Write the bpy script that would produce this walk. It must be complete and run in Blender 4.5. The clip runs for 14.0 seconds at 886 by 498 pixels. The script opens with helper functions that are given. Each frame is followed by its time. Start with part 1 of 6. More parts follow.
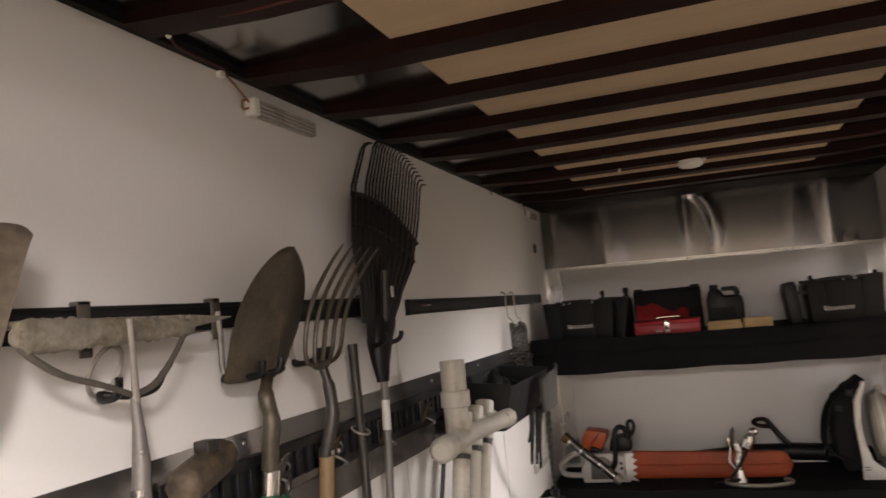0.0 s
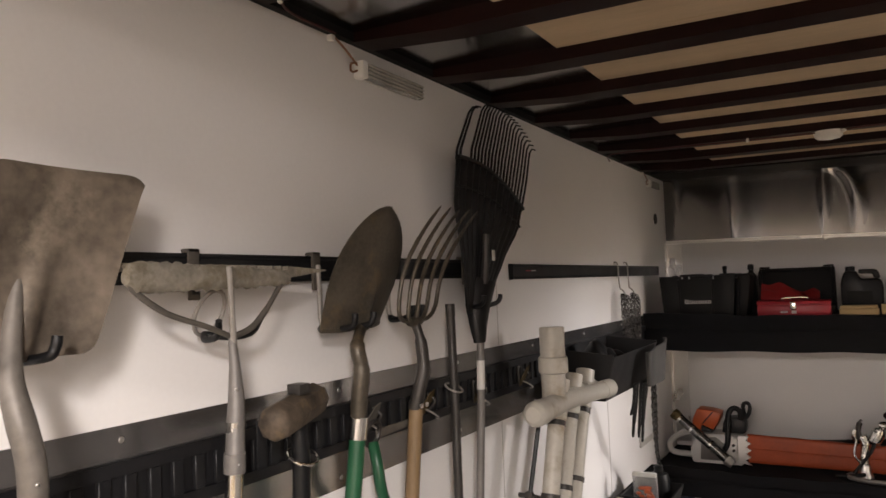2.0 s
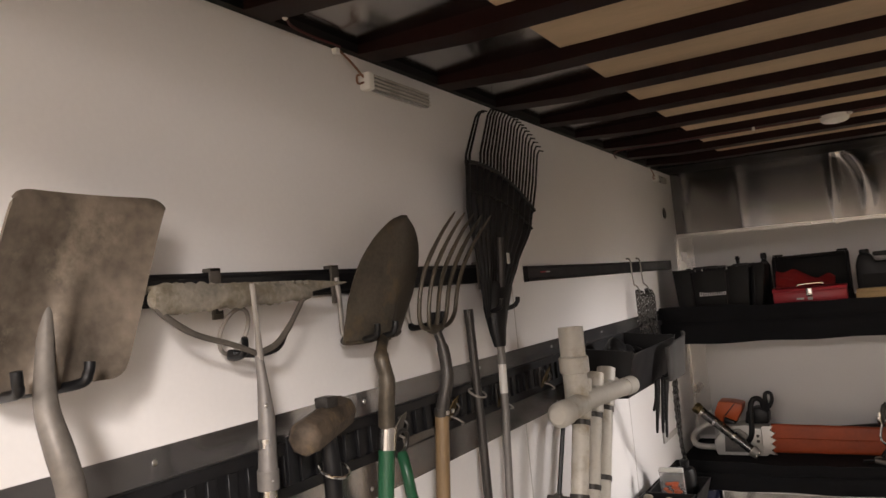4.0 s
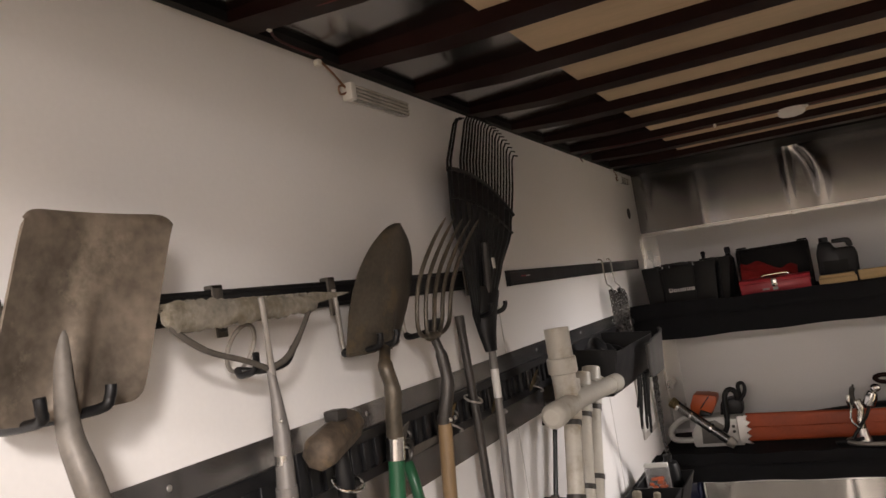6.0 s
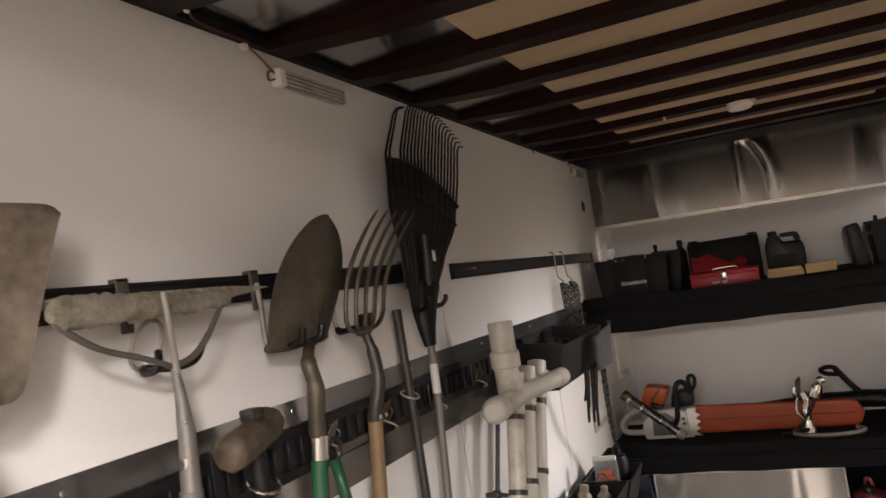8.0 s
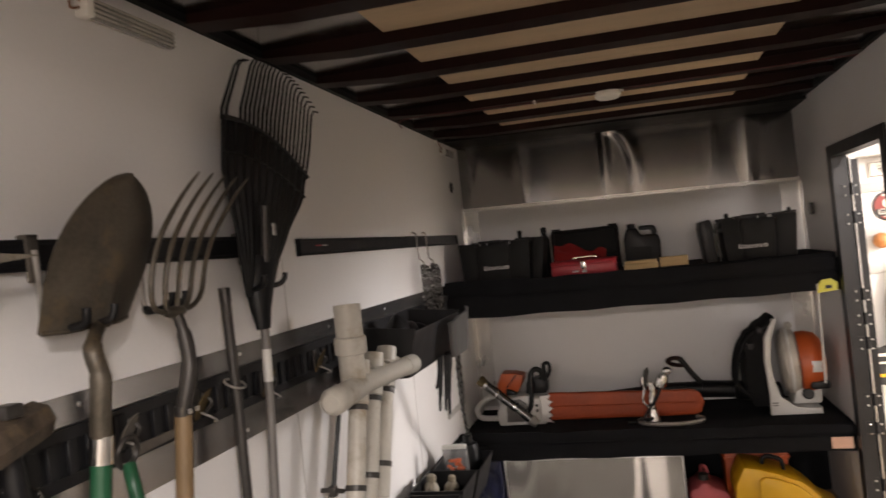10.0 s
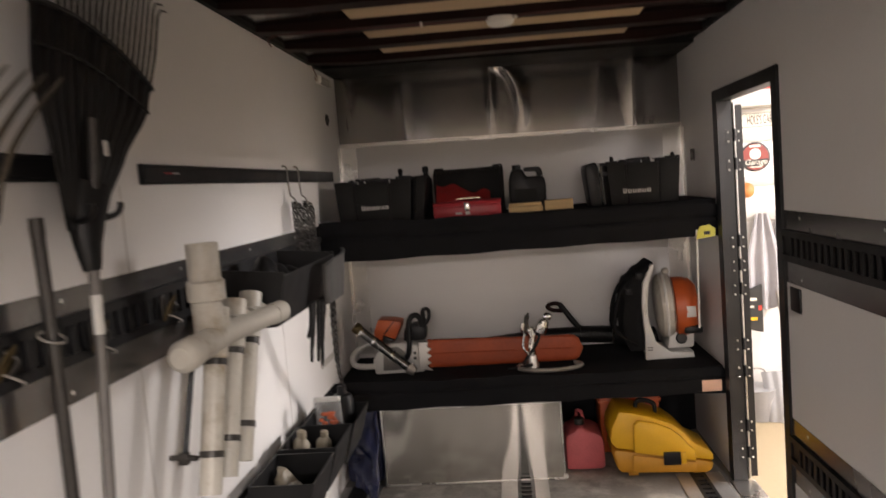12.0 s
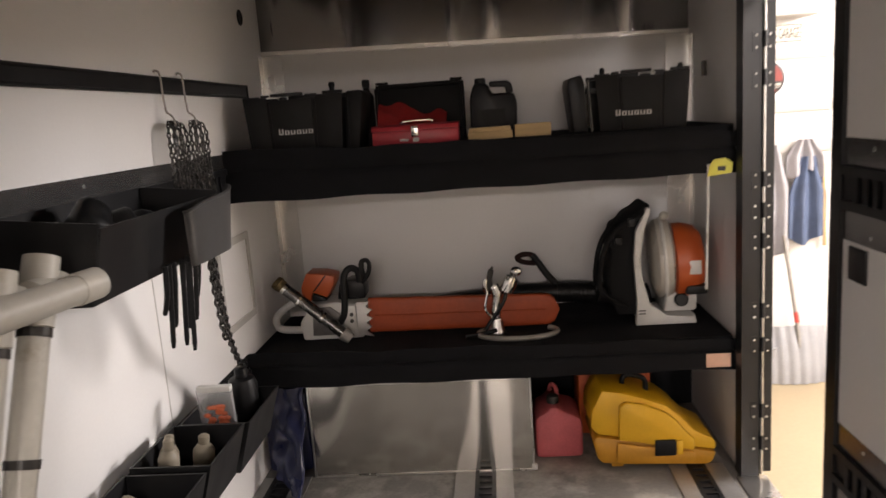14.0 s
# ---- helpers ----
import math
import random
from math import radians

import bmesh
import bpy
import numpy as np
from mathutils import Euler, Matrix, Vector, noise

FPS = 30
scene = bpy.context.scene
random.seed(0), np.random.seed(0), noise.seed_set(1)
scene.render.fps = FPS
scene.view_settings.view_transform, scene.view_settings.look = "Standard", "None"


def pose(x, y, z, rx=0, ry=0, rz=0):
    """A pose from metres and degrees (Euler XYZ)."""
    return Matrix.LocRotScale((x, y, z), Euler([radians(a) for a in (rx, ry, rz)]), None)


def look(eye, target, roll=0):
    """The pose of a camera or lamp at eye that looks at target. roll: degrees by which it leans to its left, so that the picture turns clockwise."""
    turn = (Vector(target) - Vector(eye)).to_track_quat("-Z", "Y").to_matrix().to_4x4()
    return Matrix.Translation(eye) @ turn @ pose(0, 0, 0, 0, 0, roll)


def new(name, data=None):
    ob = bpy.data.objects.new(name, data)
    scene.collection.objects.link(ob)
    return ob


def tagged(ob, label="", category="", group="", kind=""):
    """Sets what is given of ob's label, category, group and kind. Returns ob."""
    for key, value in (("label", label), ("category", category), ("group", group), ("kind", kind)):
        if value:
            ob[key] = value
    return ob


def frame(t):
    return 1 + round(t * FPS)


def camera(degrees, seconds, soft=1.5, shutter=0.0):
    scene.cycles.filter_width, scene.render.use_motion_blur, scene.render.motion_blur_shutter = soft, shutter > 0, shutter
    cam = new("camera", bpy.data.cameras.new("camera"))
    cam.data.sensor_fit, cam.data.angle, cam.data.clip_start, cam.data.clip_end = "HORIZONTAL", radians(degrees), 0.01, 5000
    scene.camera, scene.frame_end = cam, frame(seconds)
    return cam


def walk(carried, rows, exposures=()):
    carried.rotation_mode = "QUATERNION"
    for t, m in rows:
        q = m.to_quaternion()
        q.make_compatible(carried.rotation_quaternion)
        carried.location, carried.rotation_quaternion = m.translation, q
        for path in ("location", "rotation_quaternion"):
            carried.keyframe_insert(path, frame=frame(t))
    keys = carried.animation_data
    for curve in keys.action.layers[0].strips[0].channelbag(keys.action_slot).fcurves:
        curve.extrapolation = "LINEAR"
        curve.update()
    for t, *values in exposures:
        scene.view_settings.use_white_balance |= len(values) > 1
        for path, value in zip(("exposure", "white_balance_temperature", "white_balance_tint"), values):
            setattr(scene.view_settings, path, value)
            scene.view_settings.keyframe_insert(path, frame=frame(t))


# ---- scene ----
cam = camera(62.5, 14.0, shutter=0.7)
PATH = [
    (0, (1.056, 0.655, 1.697), (0.387, 2.532, 1.872), -5.6),
    (0.5, (1.115, 0.678, 1.697), (0.296, 2.496, 1.855), -4.2),
    (1, (1.139, 0.684, 1.688), (0.215, 2.454, 1.811), -3.2),
    (1.5, (1.138, 0.679, 1.688), (0.175, 2.43, 1.787), -2.3),
    (2, (1.139, 0.668, 1.69), (0.147, 2.402, 1.79), -2.2),
    (2.5, (1.145, 0.663, 1.689), (0.12, 2.377, 1.791), -2.6),
    (5, (1.057, 0.631, 1.682), (0.109, 2.387, 1.813), -7.7),
    (5.5, (1.028, 0.612, 1.679), (0.111, 2.384, 1.815), -8.4),
    (6, (1.028, 0.612, 1.679), (0.135, 2.396, 1.825), -9.0),
    (6.5, (1.037, 0.624, 1.677), (0.165, 2.418, 1.825), -9.3),
    (7, (1.053, 0.635, 1.675), (0.199, 2.438, 1.815), -9.4),
    (9.3, (1.117, 0.828, 1.667), (0.441, 2.71, 1.71), -7.0),
    (9.5, (1.119, 0.849, 1.675), (0.486, 2.746, 1.706), -6.7),
    (10, (1.098, 0.901, 1.668), (0.588, 2.835, 1.674), -6.1),
    (10.5, (1.019, 0.969, 1.668), (0.667, 2.938, 1.636), -5.5),
    (11, (0.987, 0.988, 1.675), (0.736, 2.971, 1.599), -5.4),
    (11.5, (0.956, 1.026, 1.659), (0.761, 3.012, 1.532), -5.1),
    (12, (1.026, 1.167, 1.634), (0.837, 3.151, 1.459), -4.7),
    (12.5, (1.091, 1.363, 1.604), (0.914, 3.337, 1.338), -4.1),
    (13, (1.083, 1.511, 1.59), (0.891, 3.48, 1.294), -3.5),
    (13.5, (1.062, 1.774, 1.594), (0.979, 3.745, 1.269), -2.7),
    (14, (1.12, 2.019, 1.568), (0.968, 3.98, 1.206), -4.1),
]
walk(cam, [(t, look(eye, target, roll)) for t, eye, target, roll in PATH])

# ---------- light ----------
world = bpy.data.worlds.new("garage_dim")
scene.world = world
world.use_nodes = True
world.node_tree.nodes["Background"].inputs[0].default_value = (0.75, 0.78, 0.85, 1)
world.node_tree.nodes["Background"].inputs[1].default_value = 0.02

def area_lamp(name, eye, target, sx, sy, watts, colour):
    d = bpy.data.lights.new(name, "AREA")
    d.shape, d.size, d.size_y, d.energy, d.color = "RECTANGLE", sx, sy, watts, colour
    ob = new(name, d)
    ob.matrix_world = look(eye, target)
    return ob

WARM = (1.0, 0.882, 0.836)
COOL = (1.0, 0.922, 0.90)
area_lamp("garage_light_rear", (2.9, -1.55, 2.87), (0.3, 2.2, 1.4), 0.42, 0.42, 180, (1.000, 0.908, 0.866))
# unseen wash on the east wall, added so its bounce enters the side door
area_lamp("wall_wash_fill", (6.3, 4.2, 2.62), (7.2, 4.3, 0.8), 2.2, 0.3, 255, COOL)
# fill added from outside to brighten the upper left wall
area_lamp("fill_light_far", (5.0, -3.6, 2.45), (0.3, 1.6, 1.9), 1.6, 0.7, 130, WARM)
# unseen fill aimed through the doorway at the far left wall
area_lamp("fill_light_door", (5.0, 5.3, 2.42), (0.6, 4.0, 0.8), 1.8, 0.7, 290, COOL)
# added downlight behind the trailer, lifts the interior by floor bounce
area_lamp("fill_light_behind", (1.0, -3.6, 2.62), (1.0, -3.4, 0), 2.2, 0.3, 335, WARM)


# ---------- materials ----------
def mat(name, col, rough=0.6, metal=0.0, var=0.18, scale=6.0, fine=60.0, bump=0.15, stain=None, stain_at=0.62, coat=0.0, spec=0.5, spread=None, rvar=0.12, aniso=0.0):
    m = bpy.data.materials.new(name)
    m.use_nodes = True
    nt = m.node_tree
    b = nt.nodes["Principled BSDF"]
    tc = nt.nodes.new("ShaderNodeTexCoord")
    mp = nt.nodes.new("ShaderNodeMapping")
    nt.links.new(tc.outputs["Object"], mp.inputs["Vector"])
    if spread:
        mp.inputs["Scale"].default_value = spread
    n1 = nt.nodes.new("ShaderNodeTexNoise")
    n1.inputs["Scale"].default_value, n1.inputs["Detail"].default_value = scale, 6
    n2 = nt.nodes.new("ShaderNodeTexNoise")
    n2.inputs["Scale"].default_value, n2.inputs["Detail"].default_value = fine, 4
    nt.links.new(mp.outputs["Vector"], n1.inputs["Vector"])
    nt.links.new(mp.outputs["Vector"], n2.inputs["Vector"])
    mix = nt.nodes.new("ShaderNodeMath")
    mix.operation = "MULTIPLY_ADD"
    nt.links.new(n2.outputs["Fac"], mix.inputs[0])
    mix.inputs[1].default_value = 0.45
    nt.links.new(n1.outputs["Fac"], mix.inputs[2])
    ramp = nt.nodes.new("ShaderNodeValToRGB")
    e = ramp.color_ramp.elements
    e[0].position, e[1].position = 0.45, 1.0
    e[0].color = (*[c * (1 - var) for c in col], 1)
    e[1].color = (*[min(1, c * (1 + var)) for c in col], 1)
    nt.links.new(mix.outputs[0], ramp.inputs["Fac"])
    out = ramp.outputs["Color"]
    if stain:
        n3 = nt.nodes.new("ShaderNodeTexNoise")
        n3.inputs["Scale"].default_value, n3.inputs["Detail"].default_value, n3.inputs["Roughness"].default_value = scale * 0.7, 8, 0.68
        off = nt.nodes.new("ShaderNodeMapping")
        off.inputs["Location"].default_value = (3.7, 1.9, 5.3)
        nt.links.new(mp.outputs["Vector"], off.inputs["Vector"])
        nt.links.new(off.outputs["Vector"], n3.inputs["Vector"])
        r3 = nt.nodes.new("ShaderNodeValToRGB")
        r3.color_ramp.elements[0].position, r3.color_ramp.elements[1].position = stain_at - 0.08, stain_at + 0.08
        mx = nt.nodes.new("ShaderNodeMix")
        mx.data_type = "RGBA"
        nt.links.new(n3.outputs["Fac"], r3.inputs["Fac"])
        nt.links.new(r3.outputs["Color"], mx.inputs["Factor"])
        nt.links.new(out, mx.inputs["A"])
        mx.inputs["B"].default_value = (*stain, 1)
        out = mx.outputs["Result"]
    nt.links.new(out, b.inputs["Base Color"])
    rr = nt.nodes.new("ShaderNodeMapRange")
    rr.inputs["To Min"].default_value, rr.inputs["To Max"].default_value = max(0.02, rough - rvar), min(1, rough + rvar)
    nt.links.new(n1.outputs["Fac"], rr.inputs["Value"])
    nt.links.new(rr.outputs["Result"], b.inputs["Roughness"])
    b.inputs["Metallic"].default_value = metal
    b.inputs["Coat Weight"].default_value = coat
    b.inputs["Specular IOR Level"].default_value = spec
    if aniso:
        tg = nt.nodes.new("ShaderNodeTangent")
        tg.direction_type, tg.axis = "RADIAL", "Z"
        nt.links.new(tg.outputs["Tangent"], b.inputs["Tangent"])
        b.inputs["Anisotropic"].default_value = aniso
        b.inputs["Anisotropic Rotation"].default_value = 0.25
    if bump:
        bp = nt.nodes.new("ShaderNodeBump")
        bp.inputs["Strength"].default_value, bp.inputs["Distance"].default_value = bump, 0.004
        nt.links.new(mix.outputs[0], bp.inputs["Height"])
        nt.links.new(bp.outputs["Normal"], b.inputs["Normal"])
    return m

def clear(name, col, rough, trans=1.0):
    m = bpy.data.materials.new(name)
    m.use_nodes = True
    b = m.node_tree.nodes["Principled BSDF"]
    b.inputs["Base Color"].default_value = (*col, 1)
    b.inputs["Roughness"].default_value = rough
    b.inputs["Transmission Weight"].default_value = trans
    b.inputs["IOR"].default_value = 1.45
    return m

def glow(name, col, strength):
    m = bpy.data.materials.new(name)
    m.use_nodes = True
    b = m.node_tree.nodes["Principled BSDF"]
    b.inputs["Base Color"].default_value = (0.8, 0.8, 0.8, 1)
    b.inputs["Emission Color"].default_value = (*col, 1)
    b.inputs["Emission Strength"].default_value = strength
    return m

M_WALL = mat("white_wall_panel", (0.79, 0.775, 0.76), 0.42, 0, 0.035, 1.6, 90, 0.03, stain=(0.66, 0.63, 0.58), stain_at=0.72)
M_GARAGE = mat("garage_white_paint", (0.74, 0.725, 0.70), 0.6, 0, 0.03, 1.5, 60, 0.04)
M_GFLOOR = mat("garage_tan_floor", (0.38, 0.305, 0.195), 0.55, 0, 0.08, 1.2, 40, 0.05)
M_PLATE = mat("grey_aluminium_plate", (0.27, 0.265, 0.265), 0.25, 0.9, 0.10, 2.5, 60, 0.03, rvar=0.08, stain=(0.20, 0.195, 0.19), stain_at=0.68)
M_TRACK = mat("black_track_steel", (0.009, 0.009, 0.010), 0.45, 0.0, 0.3, 12, 150, 0.06, spec=0.3)
M_BLACKTRIM = mat("black_painted_aluminium", (0.011, 0.011, 0.012), 0.4, 0.0, 0.25, 8, 90, 0.05, spec=0.35)
M_STEEL = mat("brushed_stainless", (0.25, 0.242, 0.236), 0.12, 1.0, 0.06, 2.2, 12, 0.0, rvar=0.03, spread=(2, 2, 0.6), aniso=0.75)
M_ALU = mat("bare_aluminium", (0.62, 0.61, 0.59), 0.3, 1.0, 0.08, 3, 80, 0.05)
M_ROOF = mat("grey_roof_sheet", (0.36, 0.36, 0.365), 0.16, 1.0, 0.12, 2.5, 60, 0.05, rvar=0.06)
M_PLY = mat("raw_plywood", (0.55, 0.42, 0.275), 0.75, 0, 0.13, 2.0, 40, 0.08, spread=(1, 7, 1), stain=(0.46, 0.34, 0.2), stain_at=0.66)
M_BOW = mat("dark_red_oxide_steel", (0.013, 0.0034, 0.0026), 0.5, 0.0, 0.35, 7, 90, 0.1, spec=0.14)
M_DARK = mat("near_black_paint", (0.005, 0.0045, 0.0045), 0.6, 0, 0.3, 7, 80, 0.08, spec=0.2)
M_SHELF = mat("black_carpet_cloth", (0.0085, 0.0085, 0.0096), 0.9, 0, 0.35, 5, 260, 0.5, spec=0.15)
M_FLOOR = mat("worn_grey_floor", (0.17, 0.16, 0.15), 0.62, 0, 0.3, 5, 60, 0.2, stain=(0.33, 0.31, 0.28), stain_at=0.56)
M_FPLATE = mat("floor_aluminium_strip", (0.40, 0.39, 0.38), 0.42, 0.75, 0.15, 6, 90, 0.08, stain=(0.22, 0.21, 0.2), stain_at=0.68)
M_SHOVEL = mat("dirty_worn_steel", (0.150, 0.124, 0.097), 0.5, 0.35, 0.65, 10, 60, 0.35, stain=(0.33, 0.28, 0.215), stain_at=0.63)
M_SHOVEL2 = mat("dark_bronze_steel", (0.085, 0.073, 0.056), 0.46, 0.5, 0.45, 11, 110, 0.3, stain=(0.165, 0.118, 0.066), stain_at=0.63)
M_GREYSTEEL = mat("grey_worn_steel", (0.30, 0.28, 0.255), 0.55, 0.45, 0.2, 8, 90, 0.15, stain=(0.2, 0.18, 0.16), stain_at=0.64)
M_SOCKET = mat("dull_dirty_socket_steel", (0.088, 0.078, 0.066), 0.72, 0.2, 0.35, 9, 80, 0.25, stain=(0.12, 0.1, 0.08), stain_at=0.6)
M_DSTEEL = mat("dark_steel", (0.05, 0.046, 0.042), 0.42, 0.5, 0.3, 10, 90, 0.15)
M_CEMENT = mat("cement_caked_steel", (0.19, 0.172, 0.138), 0.9, 0, 0.45, 22, 120, 0.9, stain=(0.115, 0.095, 0.06), stain_at=0.58)
M_RUST = mat("rusty_hammer_iron", (0.072, 0.053, 0.036), 0.75, 0.1, 0.6, 24, 100, 0.7, stain=(0.15, 0.105, 0.055), stain_at=0.58)
M_CHROME = mat("chrome", (0.72, 0.71, 0.69), 0.15, 1.0, 0.05, 10, 60, 0.03)
M_GREEN = mat("green_fibreglass", (0.011, 0.070, 0.030), 0.42, 0, 0.15, 10, 100, 0.06)
M_WOOD = mat("varnished_ash_handle", (0.19, 0.125, 0.063), 0.5, 0, 0.35, 5, 60, 0.08, spread=(6, 6, 0.6))
M_PLASTIC = mat("black_plastic", (0.0055, 0.0055, 0.006), 0.42, 0, 0.25, 8, 120, 0.08, spec=0.3)
M_BIN = mat("dark_grey_bin_plastic", (0.0095, 0.0095, 0.0102), 0.45, 0, 0.2, 8, 120, 0.08, spec=0.35)
M_PVC = mat("aged_white_pvc", (0.52, 0.495, 0.435), 0.4, 0, 0.10, 7, 60, 0.06, stain=(0.30, 0.245, 0.165), stain_at=0.60)
M_ORANGE = mat("orange_saw_plastic", (0.46, 0.085, 0.017), 0.42, 0, 0.1, 8, 90, 0.06)
M_SCABBARD = mat("orange_scabbard", (0.33, 0.055, 0.012), 0.55, 0, 0.22, 6, 60, 0.12, stain=(0.22, 0.04, 0.016), stain_at=0.66)
M_SAWWHITE = mat("pale_grey_plastic", (0.62, 0.61, 0.58), 0.4, 0, 0.08, 8, 90, 0.05, stain=(0.4, 0.38, 0.35), stain_at=0.66)
M_SMOKE = mat("translucent_grey_plastic", (0.42, 0.39, 0.34), 0.3, 0, 0.1, 8, 60, 0.04)
M_RED = mat("red_enamel", (0.40, 0.030, 0.042), 0.40, 0, 0.1, 8, 80, 0.05)
M_REDCLOTH = mat("red_cloth", (0.26, 0.010, 0.010), 0.85, 0, 0.25, 14, 220, 0.4)
M_REDCAN = mat("faded_red_plastic", (0.48, 0.105, 0.115), 0.55, 0, 0.2, 7, 90, 0.1)
M_YELLOW = mat("yellow_case_plastic", (0.70, 0.39, 0.010), 0.45, 0, 0.08, 6, 80, 0.06)
M_BAG = mat("dark_grey_canvas", (0.009, 0.009, 0.0095), 0.85, 0, 0.25, 10, 300, 0.35, spec=0.2)
M_POLE = mat("dull_grey_pole_metal", (0.17, 0.16, 0.15), 0.5, 0.4, 0.2, 9, 90, 0.1, stain=(0.11, 0.10, 0.09), stain_at=0.62)
# M_YELLOW made duller and more orange, so the lower shell's shading is coloured in
M_YELSHADE = mat("yellow_case_shaded_plastic", (0.50, 0.235, 0.014), 0.5, 0, 0.14, 6, 80, 0.08, stain=(0.40, 0.20, 0.03), stain_at=0.64)
M_TOTE = mat("dark_grey_moulded_plastic", (0.0085, 0.0082, 0.008), 0.6, 0, 0.3, 9, 160, 0.2, spec=0.22)
M_LIGHTTEXT = mat("pale_print", (0.55, 0.54, 0.52), 0.6, 0, 0.05, 20, 60, 0)
M_PINE = mat("pine_offcut", (0.52, 0.37, 0.18), 0.65, 0, 0.15, 8, 70, 0.08, spread=(0.8, 6, 6))
M_CASE = mat("satin_aluminium_case", (0.50, 0.48, 0.44), 0.13, 0.95, 0.06, 2, 12, 0.0, rvar=0.03, spread=(2, 2, 0.6), aniso=0.5)
M_BLUE = mat("blue_plastic_sheet", (0.009, 0.013, 0.05), 0.3, 0, 0.3, 9, 40, 0.1)
M_WHITEPL = mat("white_lamp_plastic", (0.78, 0.77, 0.73), 0.35, 0, 0.04, 10, 80, 0.03)
M_LENS = clear("ribbed_lamp_lens", (0.86, 0.86, 0.82), 0.25, 0.75)
M_REDWIRE = mat("red_wire", (0.07, 0.008, 0.008), 0.5, 0, 0.1, 10, 80, 0)
M_ORANGEWIRE = mat("orange_brown_wire", (0.2, 0.09, 0.04), 0.5, 0, 0.1, 10, 80, 0)
M_TAGYEL = mat("yellow_tape", (0.66, 0.62, 0.08), 0.5, 0, 0.1, 12, 80, 0.05)
M_PEACH = mat("peach_sticker", (0.68, 0.42, 0.30), 0.6, 0, 0.08, 20, 80, 0.03)
M_CHAIN = mat("oiled_chain_steel", (0.10, 0.096, 0.092), 0.28, 0.9, 0.4, 60, 200, 0.3)
M_DISCRED = mat("dark_red_sign_paint", (0.24, 0.04, 0.03), 0.5, 0, 0.1, 8, 60, 0.02)
M_REDPAINT = mat("red_sign_paint", (0.50, 0.05, 0.035), 0.5, 0, 0.05, 8, 60, 0.02)
M_CREAM = mat("cream_sign_paint", (0.75, 0.70, 0.6), 0.5, 0, 0.04, 8, 60, 0.02)
M_SIGNBLK = mat("black_sign_paint", (0.02, 0.02, 0.02), 0.5, 0, 0.1, 8, 60, 0.02)
M_SLAT = mat("grey_garage_rail", (0.50, 0.48, 0.45), 0.5, 0, 0.05, 6, 60, 0.03)
M_TOWEL = mat("pale_grey_towel", (0.36, 0.35, 0.37), 0.95, 0, 0.12, 8, 200, 0.5)
M_NAVY = mat("navy_cloth", (0.09, 0.12, 0.20), 0.9, 0, 0.2, 8, 200, 0.4)
M_SNOW = mat("grey_snow_shovel_plastic", (0.30, 0.30, 0.31), 0.45, 0, 0.1, 6, 80, 0.06)
M_PLBAG = clear("clear_plastic_bag", (0.85, 0.85, 0.85), 0.25, 0.8)
M_ORANGEBITS = mat("orange_parts", (0.60, 0.13, 0.05), 0.5, 0, 0.2, 30, 120, 0.1)
M_LINER = mat("pale_label", (0.22, 0.19, 0.14), 0.5, 0, 0.1, 12, 80, 0.04)
M_SMOKED = mat("smoky_grey_plastic", (0.035, 0.034, 0.033), 0.35, 0, 0.3, 9, 80, 0.08)
M_DUSTY = mat("dusty_grey_steel", (0.165, 0.15, 0.132), 0.55, 0.3, 0.35, 8, 60, 0.25, stain=(0.25, 0.23, 0.205), stain_at=0.62)
M_GUN = mat("dark_polished_steel", (0.16, 0.155, 0.15), 0.25, 0.85, 0.2, 8, 60, 0.05)
M_BRASS = mat("brass", (0.16, 0.12, 0.06), 0.5, 1.0, 0.15, 10, 80, 0.05)

# ---------- mesh helpers ----------
def V(*a):
    return Vector(a)

def mesh_of(name, bm, material, smooth=True):
    bmesh.ops.recalc_face_normals(bm, faces=bm.faces[:])
    me = bpy.data.meshes.new(name)
    bm.to_mesh(me)
    bm.free()
    me.materials.append(material)
    if smooth:
        me.polygons.foreach_set("use_smooth", [True] * len(me.polygons))
        me.set_sharp_from_angle(angle=radians(38))
    return me

def part(name, bm, material, parent, label=""):
    ob = new(name, mesh_of(name, bm, material))
    ob.parent = parent
    if label:
        tagged(ob, label=label)
    return ob

def thing(name, at, label, category, group="", kind=""):
    ob = new(name)
    ob.empty_display_size = 0.05
    return tagged(ob, label, category, group, kind)

def solid(name, bm, material, label, category, group="", kind=""):
    return tagged(new(name, mesh_of(name, bm, material)), label, category, group, kind)

def box(bm, x0, x1, y0, y1, z0, z1, bevel=0.0, m=None, seg=2):
    r = bmesh.ops.create_cube(bm, size=1)
    vs = r["verts"]
    for v in vs:
        v.co = V((x0 + x1) / 2 + v.co.x * (x1 - x0), (y0 + y1) / 2 + v.co.y * (y1 - y0), (z0 + z1) / 2 + v.co.z * (z1 - z0))
    if m:
        bmesh.ops.transform(bm, matrix=m, verts=vs)
    if bevel:
        es = list({e for v in vs for e in v.link_edges})
        bmesh.ops.bevel(bm, geom=es, offset=bevel, segments=seg, affect="EDGES", profile=0.5)
    return bm

def bx(*a, **k):
    return box(bmesh.new(), *a, **k)

